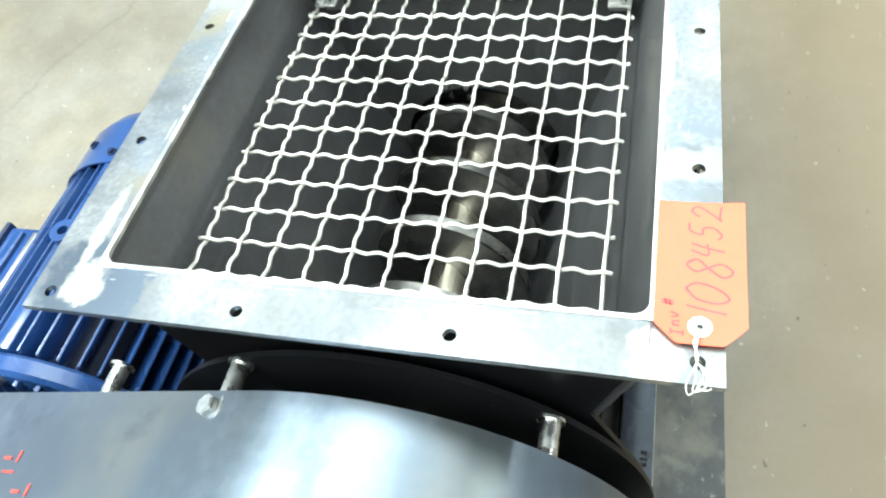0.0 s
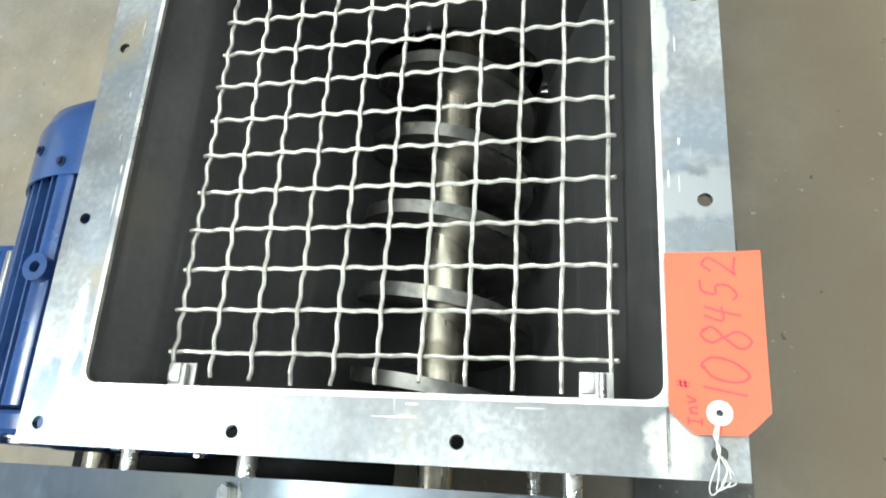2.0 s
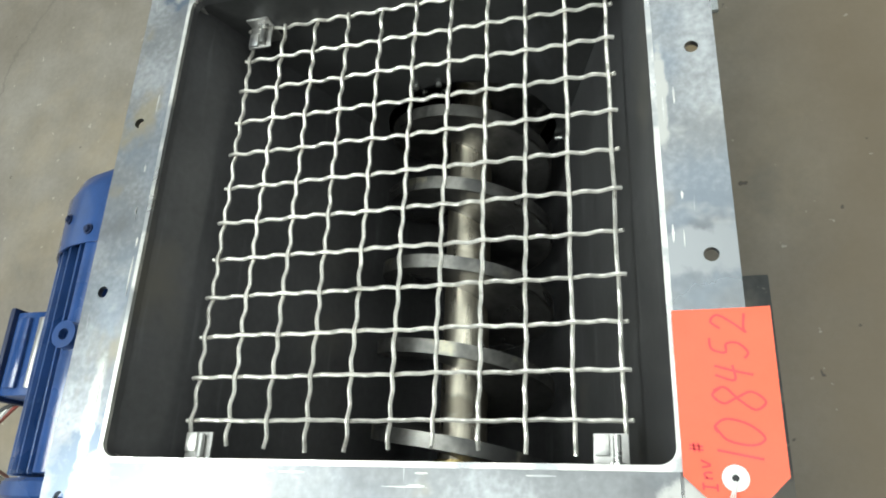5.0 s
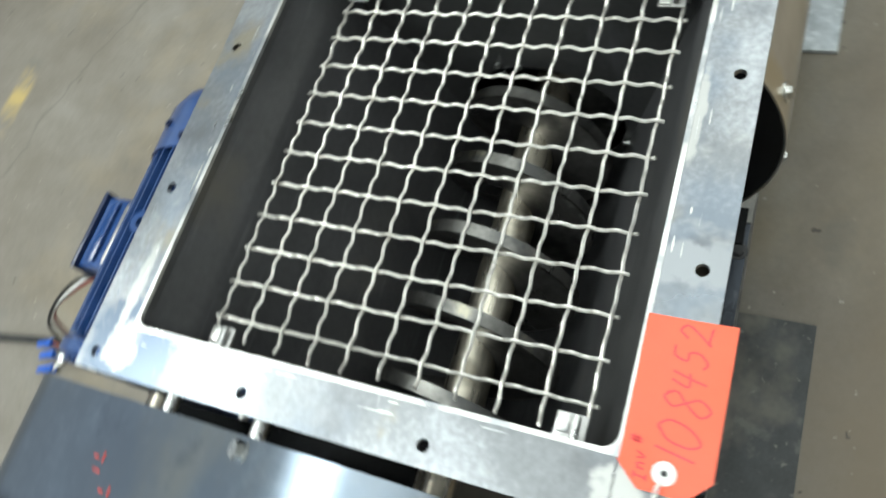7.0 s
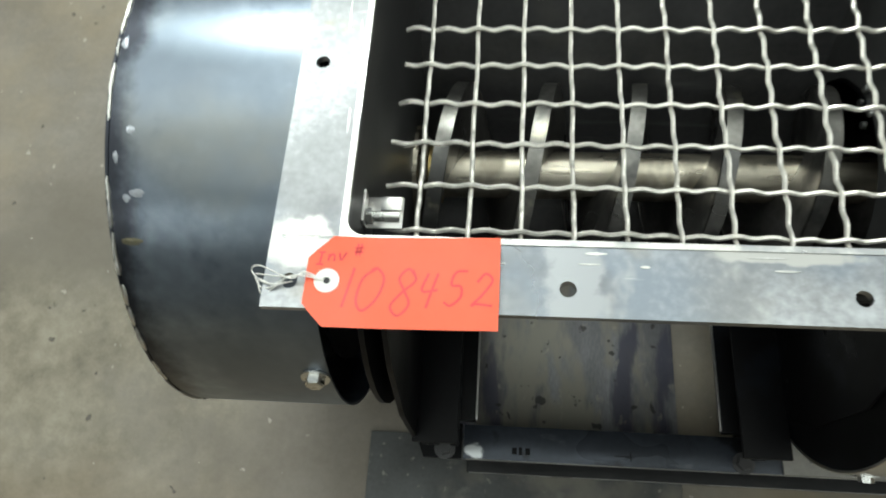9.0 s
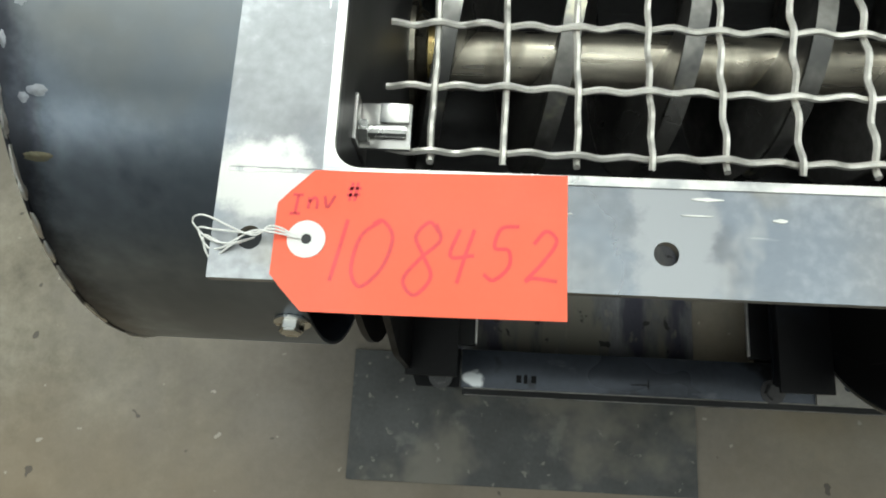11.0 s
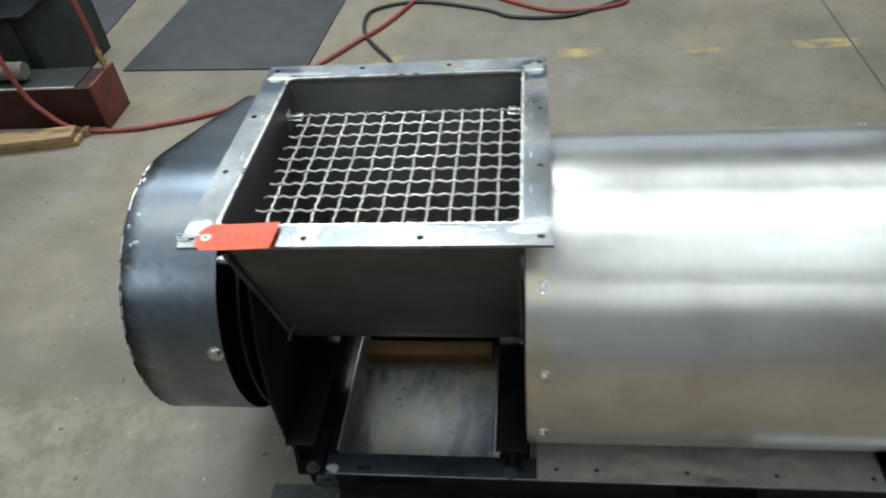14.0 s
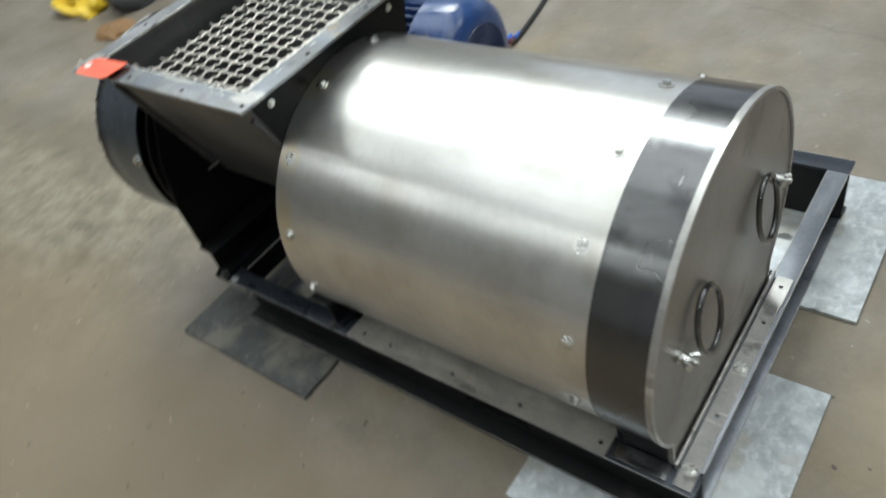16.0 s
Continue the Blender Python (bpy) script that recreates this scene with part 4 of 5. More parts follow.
for i in range(steps + 1):
    a = PH - 2 * math.pi * i / 48
    x = x_a + PITCH * i / 48
    c, s = math.cos(a), math.sin(a)
    ring = [bm.verts.new((x + dx, SC_Y + r * c, SC_Z + r * s)) for dx, r in ((0, 0.028), (0, RF - 0.003), (0.017, RF - 0.003), (0.017, 0.028))]
    if prev:
        for k in range(4):
            bm.faces.new((prev[k], prev[(k + 1) % 4], ring[(k + 1) % 4], ring[k]))
    else:
        bm.faces.new(ring)
    prev = ring
bm.faces.new(prev[::-1])
flight = part("flight", bm, M_FLIGHT, screw, "dull steel helical flight")
bm, prev = B(), None
for i in range(steps + 1):
    a = PH - 2 * math.pi * i / 48
    x = x_a + PITCH * i / 48
    c, s = math.cos(a), math.sin(a)
    ring = [bm.verts.new((x + dx, SC_Y + r * c, SC_Z + r * s)) for dx, r in ((-0.0006, RF - 0.0029), (0.0, RF), (0.017, RF), (0.0176, RF - 0.0029))]
    if prev:
        for k in range(4):
            bm.faces.new((prev[k], prev[(k + 1) % 4], ring[(k + 1) % 4], ring[k]))
    else:
        bm.faces.new(ring)
    prev = ring
bm.faces.new(prev[::-1])
part("flight_edge", bm, M_EDGE, flight, "edge of the flight worn bright")

# ---------- drum ----------
DX0, DX1, DX2, DR = 0.541, 1.271, 1.385, 0.330
drum = thing("drum_housing", (0.96, AX_Y, RAIL), "large round brushed-steel drum housing with dark end band", "drum")


def ring_outline(r, n=96):
    return [(AX_Y + r * math.cos(2 * math.pi * k / n), AX_Z + r * math.sin(2 * math.pi * k / n)) for k in range(n)]


bm = B()
lathe(bm, [(DX0 + 0.0005, DR - 0.004), (DX0, DR - 0.001), (DX0 + 0.001, DR), (DX1, DR), (DX1, DR - 0.004), (DX0 + 0.0005, DR - 0.004)], AX_Y, AX_Z, 128)
jacket = part("jacket", bm, M_DRUM, drum, "brushed bright steel wrapper sheet")
bm = B()
shell(bm, ring_outline(DR - 0.0045), ring_outline(0.150), "x", DX0 + 0.001, DX0 + 0.007)
part("head_plate", bm, M_BLACK, drum, "black round head plate")


def skirted(off, n=100):
    """The end's outline: round above, with straight skirts down to the rails."""
    r, a0 = DR + off, 219.0
    o = [(AX_Y + r * math.cos(radians(-39.0 + (a0 + 39.0) * k / n)), AX_Z + r * math.sin(radians(-39.0 + (a0 + 39.0) * k / n))) for k in range(n + 1)]
    return o + [(AX_Y - 0.252 - off, RAIL + 0.0065), (AX_Y + 0.252 + off, RAIL + 0.0065)]


bm = B()
shell(bm, skirted(0.002), skirted(-0.004), "x", DX1 + 0.001, DX2 - 0.001)
band = part("end_band", bm, M_BAND, drum, "dark rolled steel end band with skirts down to the rails")
bm = B()
extrude(bm, skirted(-0.0045), "x", DX2 - 0.012, DX2 - 0.003)
cover = part("end_cover", bm, M_DISC, drum, "flat grey steel end cover")
# silver side strip on the rail
for s in (-1, 1):
    bm = B()
    holes_v = 0.006 if s < 0 else 2 * AX_Y - 0.006
    yy = sorted((AX_Y + s * (AX_Y + 0.0175), AX_Y + s * (AX_Y - 0.100)))
    holed_bar(bm, 0.560, 1.262, yy[0], yy[1], RAIL + 0.0005, RAIL + 0.0055, [0.602, 0.687, 0.874, 1.054, 1.243], 0.0055)
    part("mounting_strip", bm, M_MOUNT, drum, "worn silver mounting strip with holes")
for sd in (-1, 1):
    bm = B()
    box(bm, DX1 + 0.004, DX2 - 0.002, *sorted((AX_Y + sd * 0.256, AX_Y + sd * 0.292)), RAIL + 0.0005, RAIL + 0.006, 0.001)
    part("skirt_foot", bm, M_BAND, drum, "dark folded foot of the end band")
bm = B()
shell(bm, skirted(0.0032), skirted(-0.0042), "x", DX2 - 0.010, DX2 + 0.001)
part("rim_edge", bm, M_STRIP, cover, "bright worn edge round the cover")
# jacket bolts
for x, angles in ((0.574, (164.5, 135.5, 106, 76, 45, 17, 192)), (1.237, (164.5, 135.5, 107, 76, 45, 17, 192))):
    for a in angles:
        r = radians(a)
        piece("jacket_bolt", BOLT, jacket, facing((x, AX_Y + DR * math.cos(r), AX_Z + DR * math.sin(r)), (0, math.cos(r), math.sin(r)), a * 7), "zinc hex bolt with washer")
# ring handles and wing nuts on the cover
def ring_handle(y, z):
    bm = B()
    pts = []
    for k in range(41):
        a = 2 * math.pi * k / 40
        pts.append((DX2 + 0.006 + 0.018 * (1 - math.cos(a)) * 0.5, y + 0.047 * math.sin(a), z + 0.070 * math.cos(a)))
    sweep(bm, pts, 0.0055, 10)
    h = part("ring_handle", bm, M_BAND, cover, "round steel ring handle")
    return h


def wing_nut(y, z):
    bm = B()
    lathe(bm, [(DX2 - 0.003, 0.0), (DX2 - 0.003, 0.012), (DX2 + 0.004, 0.012), (DX2 + 0.006, 0.010), (DX2 + 0.020, 0.008), (DX2 + 0.020, 0.005), (DX2 + 0.034, 0.005), (DX2 + 0.034, 0)], y, z, 16)
    for s in (-1, 1):
        pts = [(DX2 + 0.012, y + s * 0.006, z), (DX2 + 0.018, y + s * 0.014, z - s * 0.004), (DX2 + 0.026, y + s * 0.020, z - s * 0.006)]
        sweep(bm, curve_through(pts, 4), lambda t: 0.004 + 0.003 * t, 8)
    part("wing_nut", bm, M_BOLT, cover, "bright zinc wing nut")


ring_handle(0.146, 0.488)
ring_handle(0.425, 0.500)
wing_nut(0.052, 0.491)
wing_nut(0.489, 0.521)

# ---------- belt guard ----------
guard = thing("belt_guard", (-0.14, 0.4, 0.16), "blued sheet-steel belt guard with rounded pear shape", "belt guard")
C1, R1, C2, R2 = (0.290, 0.486), 0.293, (0.800, 0.470), 0.160


def pear(off, n=40):
    """Outline round a large and a small wheel, off metres further out."""
    dy, dz = C2[0] - C1[0], C2[1] - C1[1]
    d, base_a = math.hypot(dy, dz), math.atan2(dz, dy)
    b = math.acos((R1 - R2) / d)
    out = [(C1[0] + (R1 + off) * math.cos(a), C1[1] + (R1 + off) * math.sin(a)) for a in (base_a + b + (2 * math.pi - 2 * b) * k / n for k in range(n + 1))]
    return out + [(C2[0] + (R2 + off) * math.cos(a), C2[1] + (R2 + off) * math.sin(a)) for a in (base_a - b + 2 * b * k / 16 for k in range(17))]


GX0, GX1 = -0.226, -0.034
bm = B()
shell(bm, pear(0), pear(-0.003), "x", GX0 + 0.003, GX1)
rim = part("rim", bm, M_GUARD, guard, "blued sheet rim of the guard")
bm = B()
extrude(bm, pear(0.001), "x", GX0, GX0 + 0.003)
part("front_sheet", bm, M_GUARD, guard)
bm = B()
shell(bm, [(C1[0] + (R1 - 0.004) * math.cos(2 * math.pi * k / 72), C1[1] + (R1 - 0.004) * math.sin(2 * math.pi * k / 72)) for k in range(72)], [(C1[0] + 0.06 * math.cos(2 * math.pi * k / 72), C1[1] + 0.06 * math.sin(2 * math.pi * k / 72)) for k in range(72)], "x", 0.004, 0.010)
part("back_plate", bm, M_BLACK, guard, "black round backing plate")
# unseen black sheet, added to darken the gap between guard and motor
bm = B()
box(bm, -0.034, 0.022, 0.40, 0.96, 0.296, 0.306, 0.001)
part("gap_shade", bm, M_BLACK, guard, "black sheet added to darken the gap behind the guard")
for k in range(3):
    bm = B()
    x0 = -0.168 + 0.034 * k
    shell(bm, pear(-0.075), pear(-0.086), "x", x0, x0 + 0.014)
    part("drive_belt", bm, M_CORD, guard, "black rubber drive belt")
rng = random.Random(5)
outl = pear(0.0)
for k in range(2, 40):
    u, v = outl[k]
    dy, dz = outl[k + 1][0] - u, outl[k + 1][1] - v
    if rng.random() < 0.72:
        bm = B()
        f, th = 0.6 + 0.7 * rng.random(), 0.0004 + 0.0015 * rng.random()
        steps_ = [i / 8 for i in range(9)]
        sweep(bm, [(GX0 + 0.0015 + 0.0012 * rng.random(), u + dy * f * t, v + dz * f * t) for t in steps_], lambda t: 0.0012 + th * math.sin(math.pi * t), 6)
        part("weld_bead", bm, M_WELD, rim, "ground weld along the guard's edge")
for a in (64, 166.5, 250, 300):
    r = radians(a)
    y, z, ny, nz = C1[0] + R1 * math.cos(r), C1[1] + R1 * math.sin(r), math.cos(r), math.sin(r)
    piece("guard_bolt", BOLT_BIG, rim, facing((-0.050, y, z), (0, ny, nz), 17 * y), "zinc hex bolt with washer")
SL = math.tan(math.atan2(C2[1] - C1[1], C2[0] - C1[0]) + math.acos((R1 - R2) / math.hypot(C2[0] - C1[0], C2[1] - C1[1])) - math.pi / 2)


def slope_z(y):
    a = math.pi / 2 + math.atan(SL)
    return C1[1] + (R1 - (y - C1[0]) * math.cos(a)) / math.sin(a)


# spacers between the guard and its backing plate
for a, inset in ((64, 0.012), (129.8, 0.012), (250, 0.02), (300, 0.02), (0, 0)):
    r = radians(a)
    y, z = (C1[0] + (R1 - inset) * math.cos(r), C1[1] + (R1 - inset) * math.sin(r)) if a else (0.575, slope_z(0.575) - 0.014)
    bm = B()
    rod(bm, (GX1 - 0.02, y, z), (0.004, y, z), 0.0095, 18)
    spacer = part("spacer", bm, M_BOLT, guard, "round steel spacer behind the guard")
    bm = B()
    rod(bm, (0.0005, y, z), (0.0035, y, z), 0.0135, 18)
    part("washer", bm, M_BOLT, spacer)
# two faint red paint marks: plain bars on the sloped top
for mx_, my_ in ((-0.115, 0.652), (-0.148, 0.614)):
    for k, (dx, dy, lx, ly) in enumerate(((-0.010, -0.010, 0.003, 0.018), (0.002, -0.008, 0.012, 0.0035), (0.004, 0.004, 0.0035, 0.012))):
        bm = B()
        x0, y0 = mx_ + dx, my_ + dy
        top = [bm.verts.new((u, v, slope_z(v) + 0.0007)) for u, v in ((x0, y0), (x0 + lx, y0), (x0 + lx, y0 + ly), (x0, y0 + ly))]
        low = [bm.verts.new((v.co.x, v.co.y, v.co.z - 0.001)) for v in top]
        bm.faces.new(top)
        bm.faces.new(low[::-1])
        for q in range(4):
            bm.faces.new((top[q], low[q], low[(q + 1) % 4], top[(q + 1) % 4]))
        part("paint_mark", bm, M_ORANGE, rim, "faded red paint mark", smooth=False)

def grind_mark(x, a, half_x, half_a, seed, material, label):
    """A ragged patch on the guard's round rim, a degrees from the far side, curved with the sheet."""
    g = random.Random(seed)
    bm, n = B(), 22
    rag = [0.65 + 0.5 * g.random() for k in range(n)]
    rag = [(rag[k - 1] + rag[k]) / 2 for k in range(n)]
    rings = []
    for f in (0.0, 0.35, 0.7, 1.0):
        ring = []
        for k in range(n if f else 1):
            t = 2 * math.pi * k / n
            r = radians(a + f * rag[k] * half_a * math.sin(t))
            lift = R1 + 0.0006 - 0.0007 * f
            ring.append(bm.verts.new((max(x + f * rag[k] * half_x * math.cos(t), GX0 + 0.004), C1[0] + lift * math.cos(r), C1[1] + lift * math.sin(r))))
        rings.append(ring)
    for k in range(n):
        bm.faces.new((rings[0][0], rings[1][k], rings[1][(k + 1) % n]))
        for p, q in zip(rings[1:], rings[2:]):
            bm.faces.new((p[k], q[k], q[(k + 1) % n], p[(k + 1) % n]))
    part("grind_mark", bm, material, rim, label)


for k, (x, a, hx, ha) in enumerate(((-0.202, 112, 0.0050, 0.8), (-0.196, 123.4, 0.0080, 0.9), (-0.207, 124.4, 0.0045, 0.8), (-0.216, 117, 0.0030, 1.2), (-0.218, 95, 0.0035, 1.6))):
    grind_mark(x, a, hx, ha, 40 + k, M_GRIND, "ground spot by the weld")
grind_mark(-0.206, 132.5, 0.012, 0.9, 52, M_STRAW, "straw-coloured heat tint")
# pulley and belts behind the guard
pulley = thing("drive_pulley", (-0.12, AX_Y, AX_Z - 0.2), "dark cast-iron belt pulley on the screw shaft", "pulley")
bm = B()
prof = [(-0.190, 0.025), (-0.190, 0.2)]
for k in range(4):
    x = -0.185 + 0.034 * k
    prof += [(x, 0.22), (x + 0.006, 0.22), (x + 0.014, 0.20), (x + 0.020, 0.20), (x + 0.028, 0.22)]
prof += [(-0.05, 0.22), (-0.05, 0.025)]
lathe(bm, prof, AX_Y, AX_Z, 48)
part("rim", bm, M_BLACK, pulley)

# ---------- motor ----------
MY, MZ, MR = 0.800, 0.450, 0.150
motor = thing("electric_motor", (0.22, MY, RAIL), "blue finned electric motor standing on the base", "electric motor")
bm = B()
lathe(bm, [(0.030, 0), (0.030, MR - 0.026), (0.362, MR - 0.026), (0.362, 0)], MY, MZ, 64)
frame_m = part("stator_frame", bm, M_BLUED, motor, "stator frame in deeper blue for the shade between fins")
bm = B()
box(bm, 0.034, 0.356, MR - 0.028, MR + 0.020, -0.0019, 0.0019, 0.0008)
FIN = mesh_of(bm, M_BLUE)
for k in range(40):
    a = 2 * math.pi * (k + 0.5) / 40
    if abs(math.degrees(a) - 270) < 40 or abs(math.degrees(a) - 85) < 6:
        continue
    piece("cooling_fin", FIN, frame_m, Matrix.Translation((0, MY, MZ)) @ Matrix.Rotation(a, 4, "X"))
# flat pad along the top with its lifting lug
bm = B()
box(bm, 0.034, 0.358, MY + 0.000, MY + 0.028, MZ + MR - 0.030, MZ + MR + 0.020, 0.003)
part("top_pad", bm, M_BLUE, frame_m)
bm = B()
shell(bm, [(0.213 + 0.019 * math.cos(2 * math.pi * k / 20), MY + 0.014 + 0.019 * math.sin(2 * math.pi * k / 20)) for k in range(20)],
      [(0.213 + 0.008 * math.cos(2 * math.pi * k / 20), MY + 0.014 + 0.008 * math.sin(2 * math.pi * k / 20)) for k in range(20)], "z", MZ + MR + 0.018, MZ + MR + 0.034)
part("lifting_lug", bm, M_BLUE, frame_m, "blue round lug with a threaded hole")
bm = B()
R = MR + 0.024
lathe(bm, [(0.352, R - 0.003), (0.352, R), (0.440, R), (0.470, R - 0.010), (0.492, R - 0.035), (0.500, R - 0.065), (0.500, 0)], MY, MZ, 64)
cowl = part("fan_cover", bm, M_BLUE, motor, "glossy blue domed fan cover")
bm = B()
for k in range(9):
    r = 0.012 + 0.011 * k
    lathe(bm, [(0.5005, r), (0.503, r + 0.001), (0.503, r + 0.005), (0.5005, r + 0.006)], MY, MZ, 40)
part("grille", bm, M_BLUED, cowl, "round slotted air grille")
for x, a in ((0.372, 82), (0.40, 62), (0.372, 130)):
    r = radians(a)
    piece("cover_screw", BOLT_BLUE, cowl, facing((x, MY + R * math.cos(r), MZ + R * math.sin(r)), (0, math.cos(r), math.sin(r)), 20))
bm = B()
lathe(bm, [(0.029, 0.0), (0.029, R - 0.004), (0.024, R), (0.006, R), (0.000, R - 0.006), (-0.004, R - 0.03), (0.006, R - 0.045), (0.004, 0.085), (-0.004, 0.080), (-0.012, 0.060), (-0.012, 0.0)], MY, MZ, 64)
shield = part("end_shield", bm, M_BLUE, motor, "blue drive-end shield")
bm = B()
box(bm, -0.008, 0.010, 0.082, R - 0.012, -0.003, 0.003, 0.001)
RIB = mesh_of(bm, M_BLUE)
for k in range(36):
    piece("rib", RIB, shield, Matrix.Translation((0, MY, MZ)) @ Matrix.Rotation(2 * math.pi * k / 36, 4, "X"))
for a in (45, 90, 135, 180):
    r = radians(a)
    piece("shield_bolt", BOLT, shield, facing((-0.002, MY + (R - 0.014) * math.cos(r), MZ + (R - 0.014) * math.sin(r)), (-1, 0, 0), a))
bm = B()
lathe(bm, [(-0.20, 0.0), (-0.20, 0.021), (-0.012, 0.021), (-0.012, 0.0)], MY, MZ, 24)
part("motor_shaft", bm, M_SHAFT, motor)
bm = B()
box(bm, 0.150, 0.285, MY + MR - 0.02, MY + MR + 0.075, MZ - 0.05, MZ + 0.075, 0.006)
tb = part("terminal_box", bm, M_BLUE, motor, "blue terminal box on the far side")
for y0, y1, m_r in ((0.012, 0.022, M_STRIP), (0.040, 0.062, M_BLUE)):
    bm = B()
    box(bm, 0.162, 0.273, MY + MR + y0, MY + MR + y1, MZ + 0.0745, MZ + 0.0815, 0.002)
    part("rib", bm, m_r, tb, "raised rib along the terminal box, rubbed pale")
bm = B()
box(bm, 0.144, 0.291, MY + MR + 0.075, MY + MR + 0.085, MZ - 0.056, MZ + 0.081, 0.004)
part("lid", bm, M_BLUED, tb, "dark blue terminal box lid")
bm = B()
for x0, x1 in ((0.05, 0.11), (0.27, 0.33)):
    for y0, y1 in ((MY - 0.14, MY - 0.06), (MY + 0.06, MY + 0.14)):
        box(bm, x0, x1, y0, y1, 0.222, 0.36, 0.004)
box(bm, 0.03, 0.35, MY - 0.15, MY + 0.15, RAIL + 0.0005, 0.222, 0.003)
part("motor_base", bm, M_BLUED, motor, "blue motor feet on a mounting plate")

# ---------- stock card on its string ----------
card = thing("hang_tag", (0.08, 0.0, TOP), "fluorescent orange card tag with red handwritten number", "tag")


def card_z(x, y):
    return TOP + 0.0035 + 0.004 * max(0.0, (x - 0.06) / 0.08) ** 1.3 + 0.003 * max(0.0, -y / 0.035) ** 2


TX0, TX1, TY0, TY1 = 0.0125, 0.1445, -0.0345, 0.0325
bm = B()
grid = {}
NXc, NYc = 22, 12
for i in range(NXc + 1):
    for j in range(NYc + 1):
        y = TY0 + (TY1 - TY0) * j / NYc
        cut = 0.016 * max(0.0, (abs(y - (TY0 + TY1) / 2) - 0.0175) / 0.016)
        x = TX0 + cut + (TX1 - TX0 - cut) * i / NXc
        for k, dz in ((0, 0.0), (1, 0.0007)):
            grid[i, j, k] = bm.verts.new((x, y, card_z(x, y) + dz))
for i in range(NXc):
    for j in range(NYc):
        for k in (0, 1):
            bm.faces.new([grid[a, b, k] for a, b in ((i, j), (i + 1, j), (i + 1, j + 1), (i, j + 1))])
for i in range(NXc):
    for j in (0, NYc):
        bm.faces.new((grid[i, j, 0], grid[i + 1, j, 0], grid[i + 1, j, 1], grid[i, j, 1]))
for j in range(NYc):
    for i in (0, NXc):
        bm.faces.new((grid[i, j, 0], grid[i, j + 1, 0], grid[i, j + 1, 1], grid[i, j, 1]))
sheet = part("card", bm, M_TAG, card)
EX, EY = 0.0275, -0.001
bm = B()
zc = card_z(EX, EY) + 0.0008
shell(bm, [(EX + 0.0088 * math.cos(2 * math.pi * k / 28), EY + 0.0088 * math.sin(2 * math.pi * k / 28)) for k in range(28)],
      [(EX + 0.0024 * math.cos(2 * math.pi * k / 28), EY + 0.0024 * math.sin(2 * math.pi * k / 28)) for k in range(28)], "z", zc, zc + 0.0006)
part("hole_patch", bm, M_PATCH, card, "white reinforcing patch round the hole")
bm = B()
lathe_pts = [(EX + 0.0024 * math.cos(2 * math.pi * k / 16), EY + 0.0024 * math.sin(2 * math.pi * k / 16)) for k in range(16)]
extrude(bm, lathe_pts, "z", zc - 0.0002, zc + 0.0002)
part("hole", bm, M_CORD, card)


def stroke(pts, r=0.00075):
    """One pen stroke on the card, from (u along x, v along y) pairs in metres."""
    bm = B()
    p = curve_through([(u, v, card_z(u, v) + 0.0009) for u, v in pts], 8)
    top = []
    for i, q in enumerate(p):
        t = (p[min(i + 1, len(p) - 1)] - p[max(i - 1, 0)])
        t.z = 0
        t.normalize()
        s = Vector((-t.y, t.x, 0)) * r
        top.append((bm.verts.new(q + s), bm.verts.new(q - s)))
    for a, b in zip(top, top[1:]):
        bm.faces.new((a[0], b[0], b[1], a[1]))
    part("pen_stroke", bm, M_INK, card)


def glyph(ch, x, y, w, h, lean=0.15):
    """Hand-drawn figures on the unit square, base at y."""
    G = {"1": [[(0.55, 1.0), (0.45, 0.5), (0.35, 0.0)]],
         "0": [[(0.55, 1.0), (0.1, 0.75), (0.05, 0.25), (0.4, 0.0), (0.85, 0.3), (0.95, 0.75), (0.6, 1.0), (0.35, 0.95)]],
         "8": [[(0.85, 0.85), (0.5, 1.0), (0.2, 0.8), (0.5, 0.55), (0.85, 0.25), (0.5, 0.0), (0.1, 0.2), (0.45, 0.5), (0.9, 0.75), (0.7, 0.98)]],
         "4": [[(0.25, 1.0), (0.1, 0.5), (0.9, 0.52)], [(0.75, 1.0), (0.6, 0.5), (0.5, 0.0)]],
         "5": [[(0.9, 1.0), (0.35, 0.95), (0.25, 0.6), (0.7, 0.55), (0.8, 0.25), (0.4, 0.0), (0.05, 0.1)]],
         "2": [[(0.15, 0.75), (0.45, 1.0), (0.8, 0.8), (0.5, 0.4), (0.1, 0.05), (0.3, 0.1), (1.0, 0.05)]],
         "I": [[(0.5, 1.0), (0.5, 0.0)], [(0.1, 1.0), (0.9, 1.0)], [(0.1, 0.0), (0.9, 0.0)]],
         "n": [[(0.1, 0.6), (0.15, 0.0)], [(0.15, 0.35), (0.5, 0.6), (0.75, 0.4), (0.8, 0.0)]],
         "v": [[(0.1, 0.6), (0.45, 0.0), (0.9, 0.65)]],
         "#": [[(0.3, 1.0), (0.25, 0.0)], [(0.7, 1.0), (0.65, 0.0)], [(0.0, 0.65), (1.0, 0.7)], [(0.0, 0.3), (1.0, 0.35)]]}
    for s in G[ch]:
        stroke([(x + w * u + lean * h * v, y + h * v) for u, v in s], 0.00085 if h > 0.015 else 0.0007)


